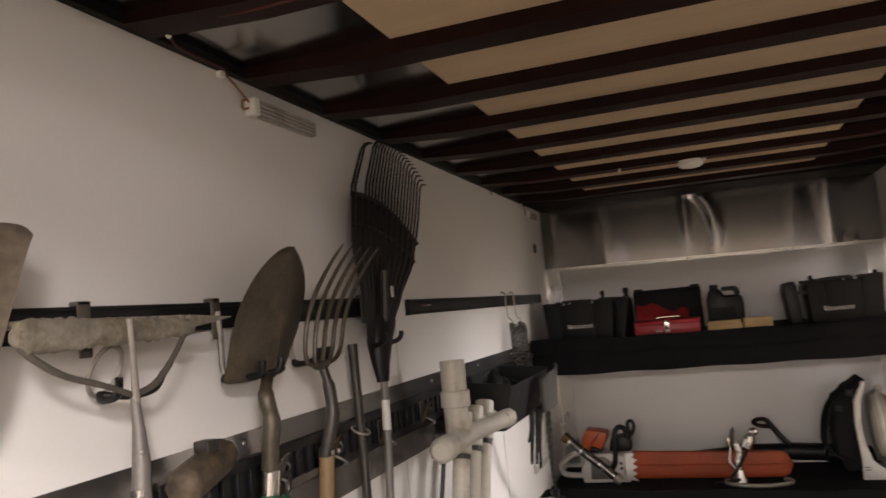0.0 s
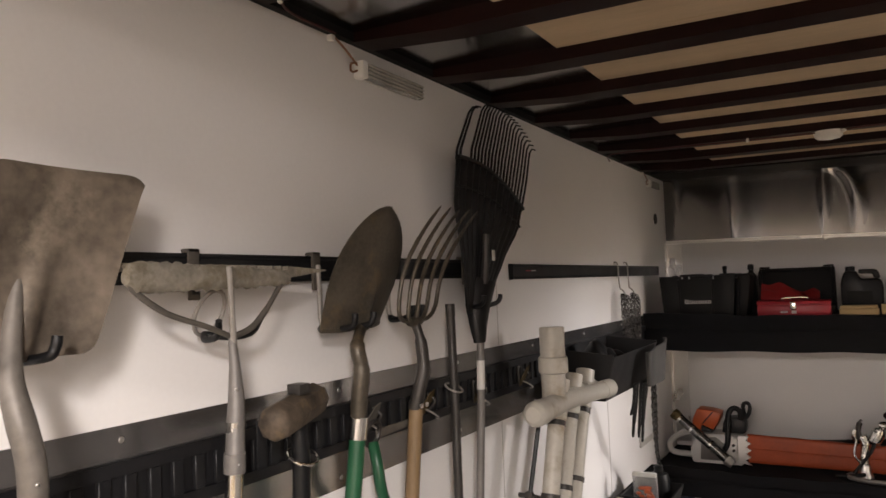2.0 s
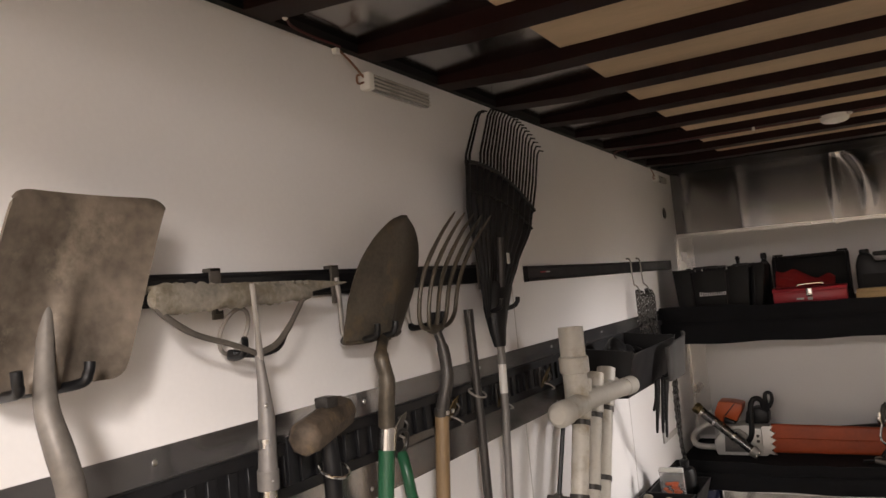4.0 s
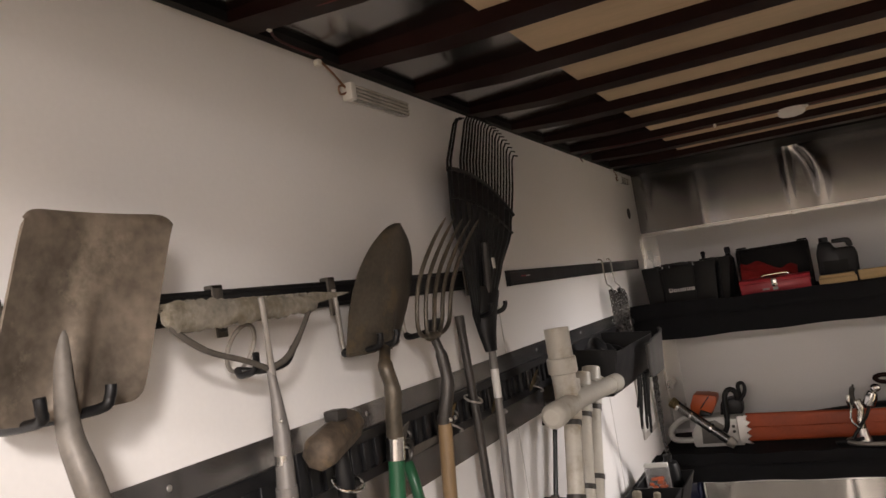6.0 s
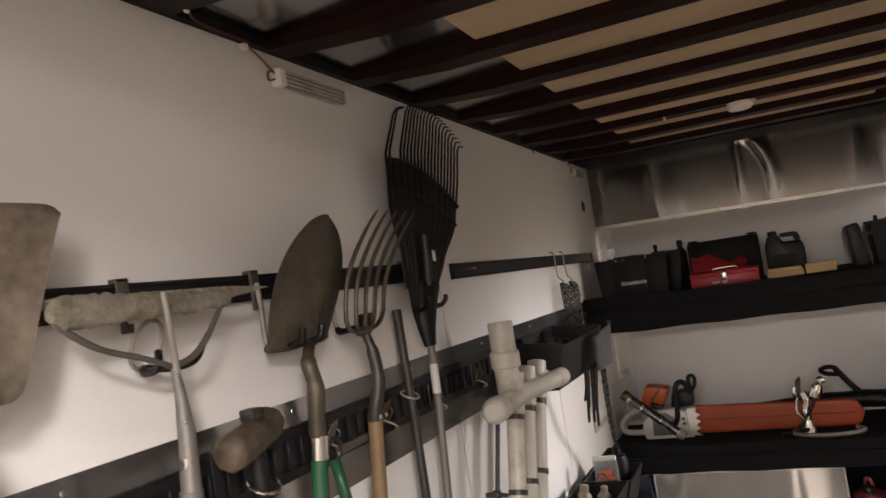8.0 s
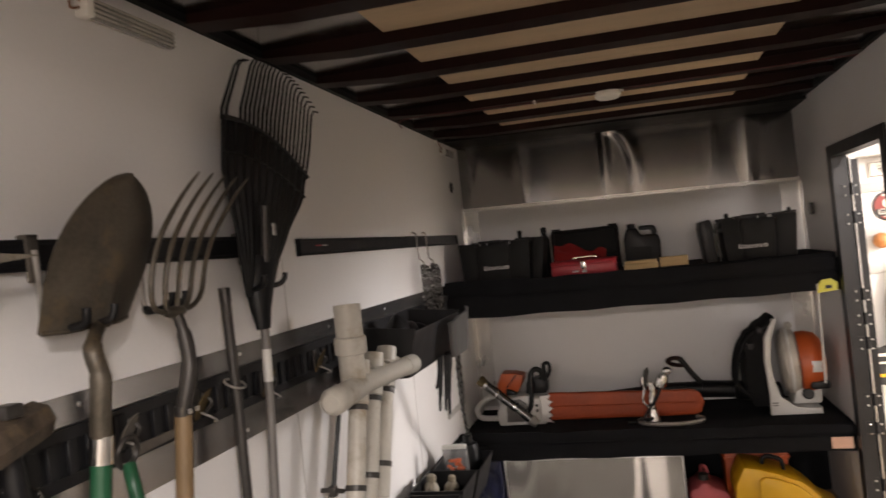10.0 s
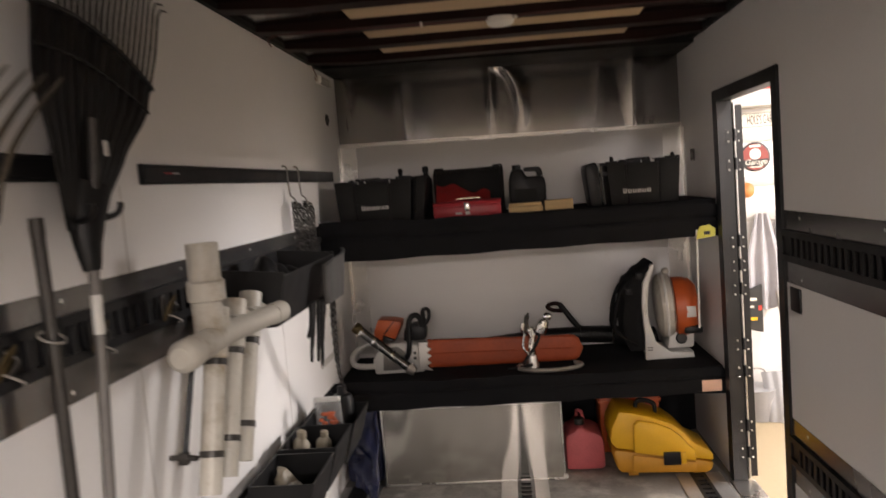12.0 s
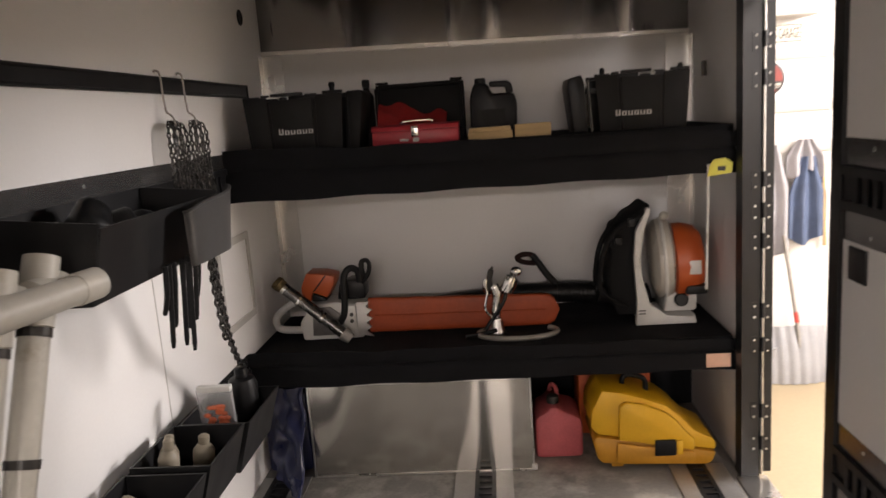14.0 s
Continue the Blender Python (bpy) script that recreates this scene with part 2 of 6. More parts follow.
def tube(bm, pts, r, seg=12, caps=True, flat=1.0):
    """A round bar through pts; r is one radius or one for each point."""
    pts = [Vector(p) for p in pts]
    rs = r if isinstance(r, (list, tuple)) else [r] * len(pts)
    rings, prev = [], None
    for i, p in enumerate(pts):
        d = (pts[min(i + 1, len(pts) - 1)] - pts[max(i - 1, 0)]).normalized()
        if prev is None:
            prev = d.orthogonal().normalized()
        n = (prev - d * prev.dot(d)).normalized()
        prev = n
        b = d.cross(n)
        rings.append([bm.verts.new(p + (n * math.cos(2 * math.pi * k / seg) + b * math.sin(2 * math.pi * k / seg) * flat) * rs[i]) for k in range(seg)])
    for a, b in zip(rings, rings[1:]):
        for k in range(seg):
            bm.faces.new((a[k], a[(k + 1) % seg], b[(k + 1) % seg], b[k]))
    if caps:
        bm.faces.new(rings[0][::-1])
        bm.faces.new(rings[-1])
    return bm

def tb(pts, r, seg=12, caps=True, flat=1.0):
    return tube(bmesh.new(), pts, r, seg, caps, flat)

def curve(pts, n=6):
    """A smooth line through pts."""
    pts = [Vector(p) for p in pts]
    out = []
    for i in range(len(pts) - 1):
        p0, p1, p2, p3 = pts[max(i - 1, 0)], pts[i], pts[i + 1], pts[min(i + 2, len(pts) - 1)]
        for k in range(n):
            t = k / n
            out.append(0.5 * ((2 * p1) + (p2 - p0) * t + (2 * p0 - 5 * p1 + 4 * p2 - p3) * t * t + (3 * p1 - p0 - 3 * p2 + p3) * t ** 3))
    return out + [pts[-1]]

def hollow(bm, a, b, r, ri, seg=20):
    """An open pipe from a to b with wall thickness."""
    a, b = Vector(a), Vector(b)
    d = (b - a).normalized()
    n = d.orthogonal().normalized()
    c = d.cross(n)
    rings = [[bm.verts.new(p + (n * math.cos(2 * math.pi * k / seg) + c * math.sin(2 * math.pi * k / seg)) * q) for k in range(seg)] for p, q in ((a, r), (b, r), (b, ri), (a, ri))]
    for i in range(4):
        u, w = rings[i], rings[(i + 1) % 4]
        for k in range(seg):
            bm.faces.new((u[k], u[(k + 1) % seg], w[(k + 1) % seg], w[k]))
    return bm

def sheet(bm, fn, nu, nv, thick):
    """A curved plate with thickness; fn(u, v) gives a point for u, v in 0..1."""
    P = [[Vector(fn(i / nu, j / nv)) for j in range(nv + 1)] for i in range(nu + 1)]
    top, low = [], []
    for i in range(nu + 1):
        a, b = [], []
        for j in range(nv + 1):
            du = P[min(i + 1, nu)][j] - P[max(i - 1, 0)][j]
            dv = P[i][min(j + 1, nv)] - P[i][max(j - 1, 0)]
            n = du.cross(dv)
            n = n.normalized() if n.length > 1e-9 else V(1, 0, 0)
            a.append(bm.verts.new(P[i][j] + n * thick / 2))
            b.append(bm.verts.new(P[i][j] - n * thick / 2))
        top.append(a)
        low.append(b)
    for i in range(nu):
        for j in range(nv):
            bm.faces.new((top[i][j], top[i + 1][j], top[i + 1][j + 1], top[i][j + 1]))
            bm.faces.new((low[i][j], low[i][j + 1], low[i + 1][j + 1], low[i + 1][j]))
    for i in range(nu):
        for j in (0, nv):
            bm.faces.new((top[i][j], low[i][j], low[i + 1][j], top[i + 1][j]))
    for j in range(nv):
        for i in (0, nu):
            bm.faces.new((top[i][j], top[i][j + 1], low[i][j + 1], low[i][j]))
    return bm

def prism(bm, poly, axis, a, b, bevel=0.0):
    """A polygon drawn in the other two axes, pushed from a to b along axis."""
    def at(p, h):
        return V(h, p[0], p[1]) if axis == "x" else V(p[0], h, p[1]) if axis == "y" else V(p[0], p[1], h)
    lo = [bm.verts.new(at(p, a)) for p in poly]
    hi = [bm.verts.new(at(p, b)) for p in poly]
    n = len(poly)
    fs = [bm.faces.new(lo), bm.faces.new(hi[::-1])]
    for k in range(n):
        fs.append(bm.faces.new((lo[k], hi[k], hi[(k + 1) % n], lo[(k + 1) % n])))
    if bevel:
        bmesh.ops.recalc_face_normals(bm, faces=fs)
        es = list({e for f in fs for e in f.edges})
        bmesh.ops.bevel(bm, geom=es, offset=bevel, segments=2, affect="EDGES", profile=0.5)
    return bm

def lathe(bm, profile, base, axis=(0, 0, 1), seg=20):
    base, d = Vector(base), Vector(axis).normalized()
    n = d.orthogonal().normalized()
    c = d.cross(n)
    rings = [[bm.verts.new(base + d * h + (n * math.cos(2 * math.pi * k / seg) + c * math.sin(2 * math.pi * k / seg)) * max(r, 1e-4)) for k in range(seg)] for r, h in profile]
    for a, b in zip(rings, rings[1:]):
        for k in range(seg):
            bm.faces.new((a[k], a[(k + 1) % seg], b[(k + 1) % seg], b[k]))
    bm.faces.new(rings[0][::-1])
    bm.faces.new(rings[-1])
    return bm

def ball(bm, c, r, sq=(1, 1, 1), sub=2):
    q = bmesh.ops.create_icosphere(bm, subdivisions=sub, radius=r)
    for v in q["verts"]:
        v.co = V(c[0] + v.co.x * sq[0], c[1] + v.co.y * sq[1], c[2] + v.co.z * sq[2])
    return bm

# ---------- the trailer's shell ----------
W, END, REAR = 2.08, 5.70, -0.02
ROOF, BOWZ, DROP = 2.360, 2.317, 0.03     # the roof falls a little towards the door side
GZ, GTOP = -0.48, 3.25
DY0, DY1, DZ1 = 4.15, 4.90, 1.935         # side door opening

solid("floor", bx(0.0, W, REAR, END, GZ, 0.0), M_FLOOR, "worn grey trailer floor with scuffs and pale stains", "floor", kind="structure")
solid("wall_left", bx(-0.06, 0.0, REAR, END + 0.06, GZ, 2.36), M_WALL, "white panelled trailer side wall", "wall", kind="structure")
solid("wall_front", bx(0.0, W, END, END + 0.06, GZ, 2.33), M_WALL, "white end wall behind the shelves", "wall", kind="structure")
bm = bmesh.new()
box(bm, W, W + 0.06, REAR, DY0, GZ, 2.33)
box(bm, W, W + 0.06, DY1, END + 0.06, GZ, 2.33)
box(bm, W, W + 0.06, DY0, DY1, DZ1, 2.33)
box(bm, W, W + 0.06, DY0, DY1, GZ, 0.0)
solid("wall_right", bm, M_WALL, "white panelled trailer side wall with a side door opening", "wall", kind="structure")

def roofline(x):
    return -DROP * x / W

bm = bmesh.new()
prism(bm, [(-0.06, ROOF), (W + 0.06, ROOF - DROP), (W + 0.06, ROOF - DROP + 0.03), (-0.06, ROOF + 0.03)], "y", REAR, END + 0.06)
ceiling = solid("ceiling", bm, M_ROOF, "bare grey metal trailer roof skin", "ceiling", kind="structure")
# plywood infill under the roof skin
PX0, PX1 = 0.43, 1.67
bm = bmesh.new()
ybow = [3.052 + 0.4067 * k for k in range(-7, 6)]
for a, b in zip(ybow, ybow[1:]):
    if b < 5.3:
        prism(bm, [(PX0, ROOF + roofline(PX0) - 0.009), (PX1, ROOF + roofline(PX1) - 0.009), (PX1, ROOF + roofline(PX1) - 0.002), (PX0, ROOF + roofline(PX0) - 0.002)], "y", a + 0.059, b - 0.051)
rear = bx(-0.06, W + 0.06, REAR, REAR + 0.05, 2.300, ROOF - DROP - 0.002)
solid("rear_header", rear, M_DARK, "dark steel header over the rear opening", "header", kind="structure")
solid("ceiling_plywood", bm, M_PLY, "raw plywood sheets between the roof bows", "ceiling", kind="structure")
for y in ybow:
    bm = bmesh.new()
    z0, z1 = BOWZ, ROOF
    prism(bm, [(0.0, z0 + 0.019), (0.30, z0 - 0.005), (W - 0.30, z0 - DROP + 0.005), (W, z0 - DROP + 0.019), (W, z1 - DROP), (0.0, z1)], "y", y - 0.045, y + 0.045)
    solid("roof_bow", bm, M_BOW, "dark red oxide steel roof bow across the trailer", "roof bow", "roof bows", "structure")
# dark header closing the roof at the end wall and along the side walls
bm = bmesh.new()
prism(bm, [(0.0, ROOF - 0.022), (W, ROOF - 0.040 - DROP), (W, ROOF - DROP), (0.0, ROOF)], "y", 5.30, END)
solid("end_roof_header", bm, M_DARK, "dark steel header over the end wall", "header", kind="structure")
solid("roof_rail_left", bx(0.0, 0.022, REAR, 5.30, 2.335, ROOF - 0.001), M_DARK, "dark steel roof rail along the wall top", "rail", kind="structure")
solid("roof_rail_right", bx(W - 0.022, W, REAR, 5.30, 2.308, ROOF - DROP - 0.001), M_DARK, "dark steel roof rail along the wall top", "rail", kind="structure")

# stainless band on the end wall with its folded lower lip
bm = bmesh.new()

def band(u, v):
    x = 0.004 + u * (W - 0.008)
    lo = 1.93 - 0.045 * u
    bulge = 0.0015 * math.sin(u * 9.2 + 0.6) + 0.0008 * math.sin(u * 21 + 1.0)
    arc = 0.475 + 0.075 * math.sqrt(max(0.0, 1 - ((v - 0.35) / 0.66) ** 2))
    for c, wd, amp in ((0.462, 0.014, 0.008), (arc, 0.020, 0.012), (0.76 + 0.02 * v, 0.014, 0.005 * v), (0.87, 0.018 + 0.008 * v, 0.016), (0.20, 0.018, 0.004), (0.03, 0.02, 0.006)):
        bulge += amp * (0.25 + v) * math.exp(-((u - c) / wd) ** 2)
    return (x, END - 0.012 - bulge, lo + v * (2.355 - 0.03 * u - lo))

sheet(bm, band, 420, 14, 0.002)
steel = solid("stainless_band", bm, M_STEEL, "brushed stainless steel band with soft streaked reflections", "steel panel", kind="structure")
bm = bmesh.new()
prism(bm, [(0.004, 1.912), (W - 0.004, 1.867), (W - 0.004, 1.886), (0.004, 1.931)], "y", END - 0.03, END - 0.004)
part("lower_lip", bm, M_ALU, steel, "bright folded aluminium lip")
for x in (0.55, 0.95, 1.38, 1.75):
    part("lip_bracket", bx(x, x + 0.02, END - 0.034, END - 0.0301, 1.900 - 0.0215 * x, 1.920 - 0.0215 * x), M_ALU, steel)
# bright corner posts
bm = bx(0.004, 0.10, END - 0.008, END, 0.60, 1.905)
box(bm, 0.0, 0.004, END - 0.07, END, 0.60, 1.905)
solid("corner_post_left", bm, M_ALU, "bright aluminium corner post", "corner post", kind="structure")
bm = bx(W - 0.11, W - 0.004, END - 0.008, END, 0.60, 1.862)
box(bm, W - 0.004, W, END - 0.07, END, 0.60, 1.862)
solid("corner_post_right", bm, M_ALU, "bright aluminium corner post", "corner post", kind="structure")

# ---------- cargo tracks ----------
def track(bm, length, width, pitch, slot, depth, bars_too=True):
    """A slotted track along +y, face towards +x, centred on z."""
    h = width / 2
    sl = h * 0.58
    box(bm, 0, 0.0015, 0, length, -h, h)
    for s in (-1, 1):
        box(bm, 0.0015, depth, 0, length, s * sl if s > 0 else -h, h if s > 0 else -sl)
    n = int(length / pitch)
    for i in range(n + 1 if bars_too else 0):
        y = i * pitch
        box(bm, 0.0015, depth, max(0, y - slot / 2), min(length, y + slot / 2), -sl, sl)
    return bm

def wall_strip(side, y0, y1, z0, z1, tz0, tz1, name):
    """A grey plate on a wall with a black slotted track on it."""
    x0 = 0.0 if side < 0 else W
    s = 1 if side < 0 else -1
    bm = bx(min(x0, x0 + s * 0.003), max(x0, x0 + s * 0.003), y0, y1, z0, z1)
    plate = solid(name, bm, M_PLATE, "grey aluminium wall plate with a black slotted cargo track", "wall track", kind="structure")
    bm = track(bmesh.new(), y1 - y0, tz1 - tz0, 0.051, 0.024, 0.012, False)
    m = Matrix.Translation((x0 + s * 0.003, y0, (tz0 + tz1) / 2))
    if s < 0:
        m = m @ Matrix.Diagonal((-1, 1, 1, 1))
    bmesh.ops.transform(bm, matrix=m, verts=bm.verts[:])
    rails = part("cargo_track", bm, M_TRACK, plate, "black steel track with upright slots")
    sl = (tz1 - tz0) * 0.29
    xa, xb = sorted((x0 + s * 0.0045, x0 + s * 0.015))
    bar = mesh_of("track_bar", bx(xa, xb, -0.012, 0.012, -sl, sl, 0.0015, seg=1), M_TRACK)
    for i in range(1, int((y1 - y0) / 0.051)):
        ob = new("track_bar", bar)
        ob.location = (0, y0 + i * 0.051, (tz0 + tz1) / 2)
        ob.parent = rails
    y = y0 + 0.3
    while y < y1:
        for z in (z0 + 0.025, z1 - 0.025):
            q = lathe(bmesh.new(), [(0.006, 0), (0.005, 0.0015), (0.002, 0.0022)], (x0 + s * 0.003, y, z), (s, 0, 0), 10)
            part("screw", q, M_ALU, plate)
        y += 0.61
    return plate

wall_strip(-1, REAR, 5.0, 1.205, 1.468, 1.295, 1.408, "wall_track_left_high")
wall_strip(-1, REAR, 5.0, 0.335, 0.598, 0.42, 0.533, "wall_track_left_low")
wall_strip(1, REAR, DY0 - 0.05, 1.150, 1.430, 1.235, 1.355, "wall_track_right_high")
wall_strip(1, REAR, DY0 - 0.05, 0.340, 0.605, 0.42, 0.533, "wall_track_right_low")

for nm, xa, xb, ta, tb_ in (("floor_track_left", 0.004, 0.225, 0.052, 0.152), ("floor_track_middle", 0.876, 1.126, 0.962, 1.052), ("floor_track_right", 1.80, 2.03, 1.872, 1.952)):
    plate = solid(nm, bx(xa, ta - 0.001, REAR + 0.05, 5.02, 0.0, 0.006), M_FPLATE, "grey aluminium floor strip with a sunken black slotted track", "floor track", kind="structure")
    part("side_strip", bx(tb_ + 0.001, xb, REAR + 0.05, 5.02, 0.0, 0.006), M_FPLATE, plate)
    bm = track(bmesh.new(), 5.02 - REAR - 0.05, tb_ - ta, 0.051, 0.016, 0.008)
    bmesh.ops.transform(bm, matrix=Matrix.Translation(((ta + tb_) / 2, REAR + 0.05, 0.0005)) @ Matrix(((0, 0, 1, 0), (0, 1, 0, 0), (1, 0, 0, 0), (0, 0, 0, 1))), verts=bm.verts[:])
    part("cargo_track", bm, M_TRACK, plate, "black steel track with crosswise slots")

# ---------- side door ----------
bm = bmesh.new()
for y0, y1, z0, z1 in ((DY0 - 0.055, DY0, 0.0, 1.985), (DY1, DY1 + 0.07, 0.0, 1.985), (DY0, DY1, DZ1, 1.985)):
    box(bm, W - 0.012, W + 0.0, y0, y1, z0, z1)
for y0, y1, z0, z1 in ((DY0, DY0 + 0.006, 0.0, DZ1), (DY1 - 0.006, DY1, 0.0, DZ1), (DY0 + 0.006, DY1 - 0.006, DZ1 - 0.006, DZ1)):
    box(bm, W - 0.012, W + 0.0605, y0, y1, z0, z1)
door = solid("door_1", bm, M_BLACKTRIM, "black trimmed side doorway with the door folded back outside", "door", kind="structure")
part("sill", bx(W - 0.03, W + 0.09, DY0, DY1, 0.0, 0.006), M_ALU, door, "bare aluminium sill")
# the door folded back along the outside, its hinged edge in view
LX0, LX1 = W + 0.070, W + 0.100
leaf = part("door_leaf", bx(LX0, LX1, DY1 + 0.004, DY1 + 0.80, 0.03, DZ1 - 0.01), M_WALL, door)
part("leaf_edge", bx(LX0 - 0.004, LX1 + 0.004, DY1 - 0.012, DY1 + 0.004, 0.03, DZ1 - 0.03), M_BLACKTRIM, door, "black door edge")
part("hinge_rod", tb([(W + 0.065, DY1 - 0.014, 0.02), (W + 0.065, DY1 - 0.014, DZ1 - 0.02)], 0.006, 8), M_ALU, door, "bright hinge rod")
for zc in (0.16, 0.30, 0.58, 0.72, 1.00, 1.12, 1.24, 1.62, 1.76):
    hp = part("hinge_plate", bx(W + 0.022, W + 0.058, DY1 - 0.0085, DY1 - 0.0061, zc - 0.045, zc + 0.03), M_BLACKTRIM, door)
    part("hinge_knuckle", tb([(W + 0.065, DY1 - 0.016, zc - 0.03), (W + 0.065, DY1 - 0.016, zc + 0.03)], 0.008, 10), M_BLACKTRIM, hp)
    for dz in (-0.03, 0.015):
        for dx in (0.036, 0.085):
            part("screw", lathe(bmesh.new(), [(0.005, 0), (0.0045, 0.002), (0.002, 0.003)], (W + dx, DY1 - (0.0085 if dx < 0.06 else 0.012), zc + dz), (0, -1, 0), 8), M_ALU, hp)
latch = solid("wall_latch_plate", bx(W - 0.008, W, 3.955, 4.05, 1.045, 1.138, 0.003), M_BLACKTRIM, "small black plastic latch plate on the wall", "latch plate")

# ---------- garage seen through the side door ----------
GX0, GX1, GY0, GY1 = -2.6, 7.2, -6.5, 7.4
solid("ground", bx(GX0, GX1, GY0, GY1, GZ - 0.1, GZ), M_GFLOOR, "tan painted garage floor", "floor", kind="structure")
for nm, b in (("garage_wall_back", (GX0, GX1, GY1, GY1 + 0.1, GZ, GTOP)), ("garage_wall_rear", (GX0, GX1, GY0 - 0.1, GY0, GZ, GTOP)), ("garage_wall_west", (GX0 - 0.1, GX0, GY0, GY1, GZ, GTOP)), ("garage_wall_east", (GX1, GX1 + 0.1, GY0, GY1, GZ, GTOP))):
    solid(nm, bx(*b), M_GARAGE, "plain white painted garage wall", "wall", kind="structure")
solid("garage_ceiling", bx(GX0, GX1, GY0, GY1, GTOP + 0.001, GTOP + 0.1), M_GARAGE, "plain white garage ceiling", "ceiling", kind="structure")


# ---------- wall rails and their hooks ----------
def rail(y0, y1, z0, z1):
    t = thing("tool_rail", None, "black steel tool rail screwed along the white wall", "tool rail", "tool rails")
    bm = bmesh.new()
    prism(bm, [(0.0, z0), (0.016, z0), (0.016, z0 + 0.006), (0.012, z0 + 0.010), (0.012, z1 - 0.010), (0.016, z1 - 0.006), (0.016, z1), (0.0, z1)], "y", y0, y1)
    part("rail_channel", bm, M_BLACKTRIM, t)
    part("end_cap", bx(0.0, 0.019, y0 - 0.004, y0 - 0.0005, z0 - 0.001, z1 + 0.001), M_PLASTIC, t)
    part("end_cap", bx(0.0, 0.019, y1 + 0.0005, y1 + 0.004, z0 - 0.001, z1 + 0.001), M_PLASTIC, t)
    return t


r1 = rail(0.25, 2.93, 1.712, 1.771)
r2 = rail(3.145, 5.37, 1.703, 1.760)
part("maker_mark", bx(0.0121, 0.0126, 3.275, 3.325, 1.733, 1.738), M_RED, r2, "small red and pale print bar")
part("maker_mark_pale", bx(0.0121, 0.0126, 3.328, 3.375, 1.733, 1.738), M_LIGHTTEXT, r2)


def twin_hook(y, z, gap, out, grey=True):
    """A rail hook: a grey saddle over the rail and two black rubber-coated fingers."""
    t = thing("rail_hook", None, "grey steel rail hook with black coated fingers", "hook", "rail hooks")
    bm = bmesh.new()
    box(bm, 0.017, 0.024, y - 0.014, y + 0.014, 1.69, 1.780, 0.002)
    box(bm, 0.0, 0.024, y - 0.014, y + 0.014, 1.7722, 1.780, 0.002)
    part("saddle", bm, M_SOCKET, t)
    part("stem", tb([(0.026, y, 1.75), (0.03, y, 1.70), (0.03, y, z + 0.02), (0.035, y, z)], 0.006, 8), M_GREYSTEEL, t)
    for s in (-1, 1):
        part("finger", tb(curve([(0.035, y, z), (0.05, y + s * gap * 0.55, z - 0.008), (out, y + s * gap, z), (out + 0.016, y + s * gap * 1.15, z + 0.014), (out + 0.018, y + s * gap * 1.2, z + 0.030)]), 0.0075, 10), M_PLASTIC, t, "black rubber-coated finger")
    return t


def ring_hook(y, z):
    t = thing("loop_hook", None, "grey steel rail clip with a looped wire hook", "hook", "rail hooks")
    bm = bmesh.new()
    box(bm, 0.017, 0.022, y - 0.014, y + 0.014, 1.68, 1.780, 0.002)
    box(bm, 0.0, 0.022, y - 0.014, y + 0.014, 1.7722, 1.780, 0.002)
    part("saddle", bm, M_SOCKET, t)
    part("slot_plate", bx(0.0221, 0.026, y - 0.010, y + 0.010, 1.69, 1.715, 0.002), M_DSTEEL, t)
    ring = [(0.06 + 0.02 * math.cos(a), y + 0.034 * math.sin(a), z + 0.042 * math.cos(a)) for a in [k * 2 * math.pi / 22 for k in range(23)]]
    part("loop", tb(ring, 0.0042, 8, False), M_GREYSTEEL, t)
    part("stem", tb([(0.026, y, 1.70), (0.05, y, z + 0.05), (0.078, y, z + 0.042)], 0.0042, 8), M_GREYSTEEL, t)
    for s in (-1, 1):
        part("finger", tb(curve([(0.045, y, z - 0.04), (0.08, y + s * 0.03, z - 0.048), (0.125, y + s * 0.042, z - 0.040), (0.140, y + s * 0.052, z - 0.012)]), 0.0065, 10), M_PLASTIC, t, "black rubber-coated finger")
    return t


twin_hook(1.225, 1.612, 0.042, 0.160)
ring_hook(1.652, 1.655)
twin_hook(2.015, 1.606, 0.030, 0.140)
twin_hook(2.30, 1.612, 0.020, 0.105)
twin_hook(2.755, 1.625, 0.050, 0.10)


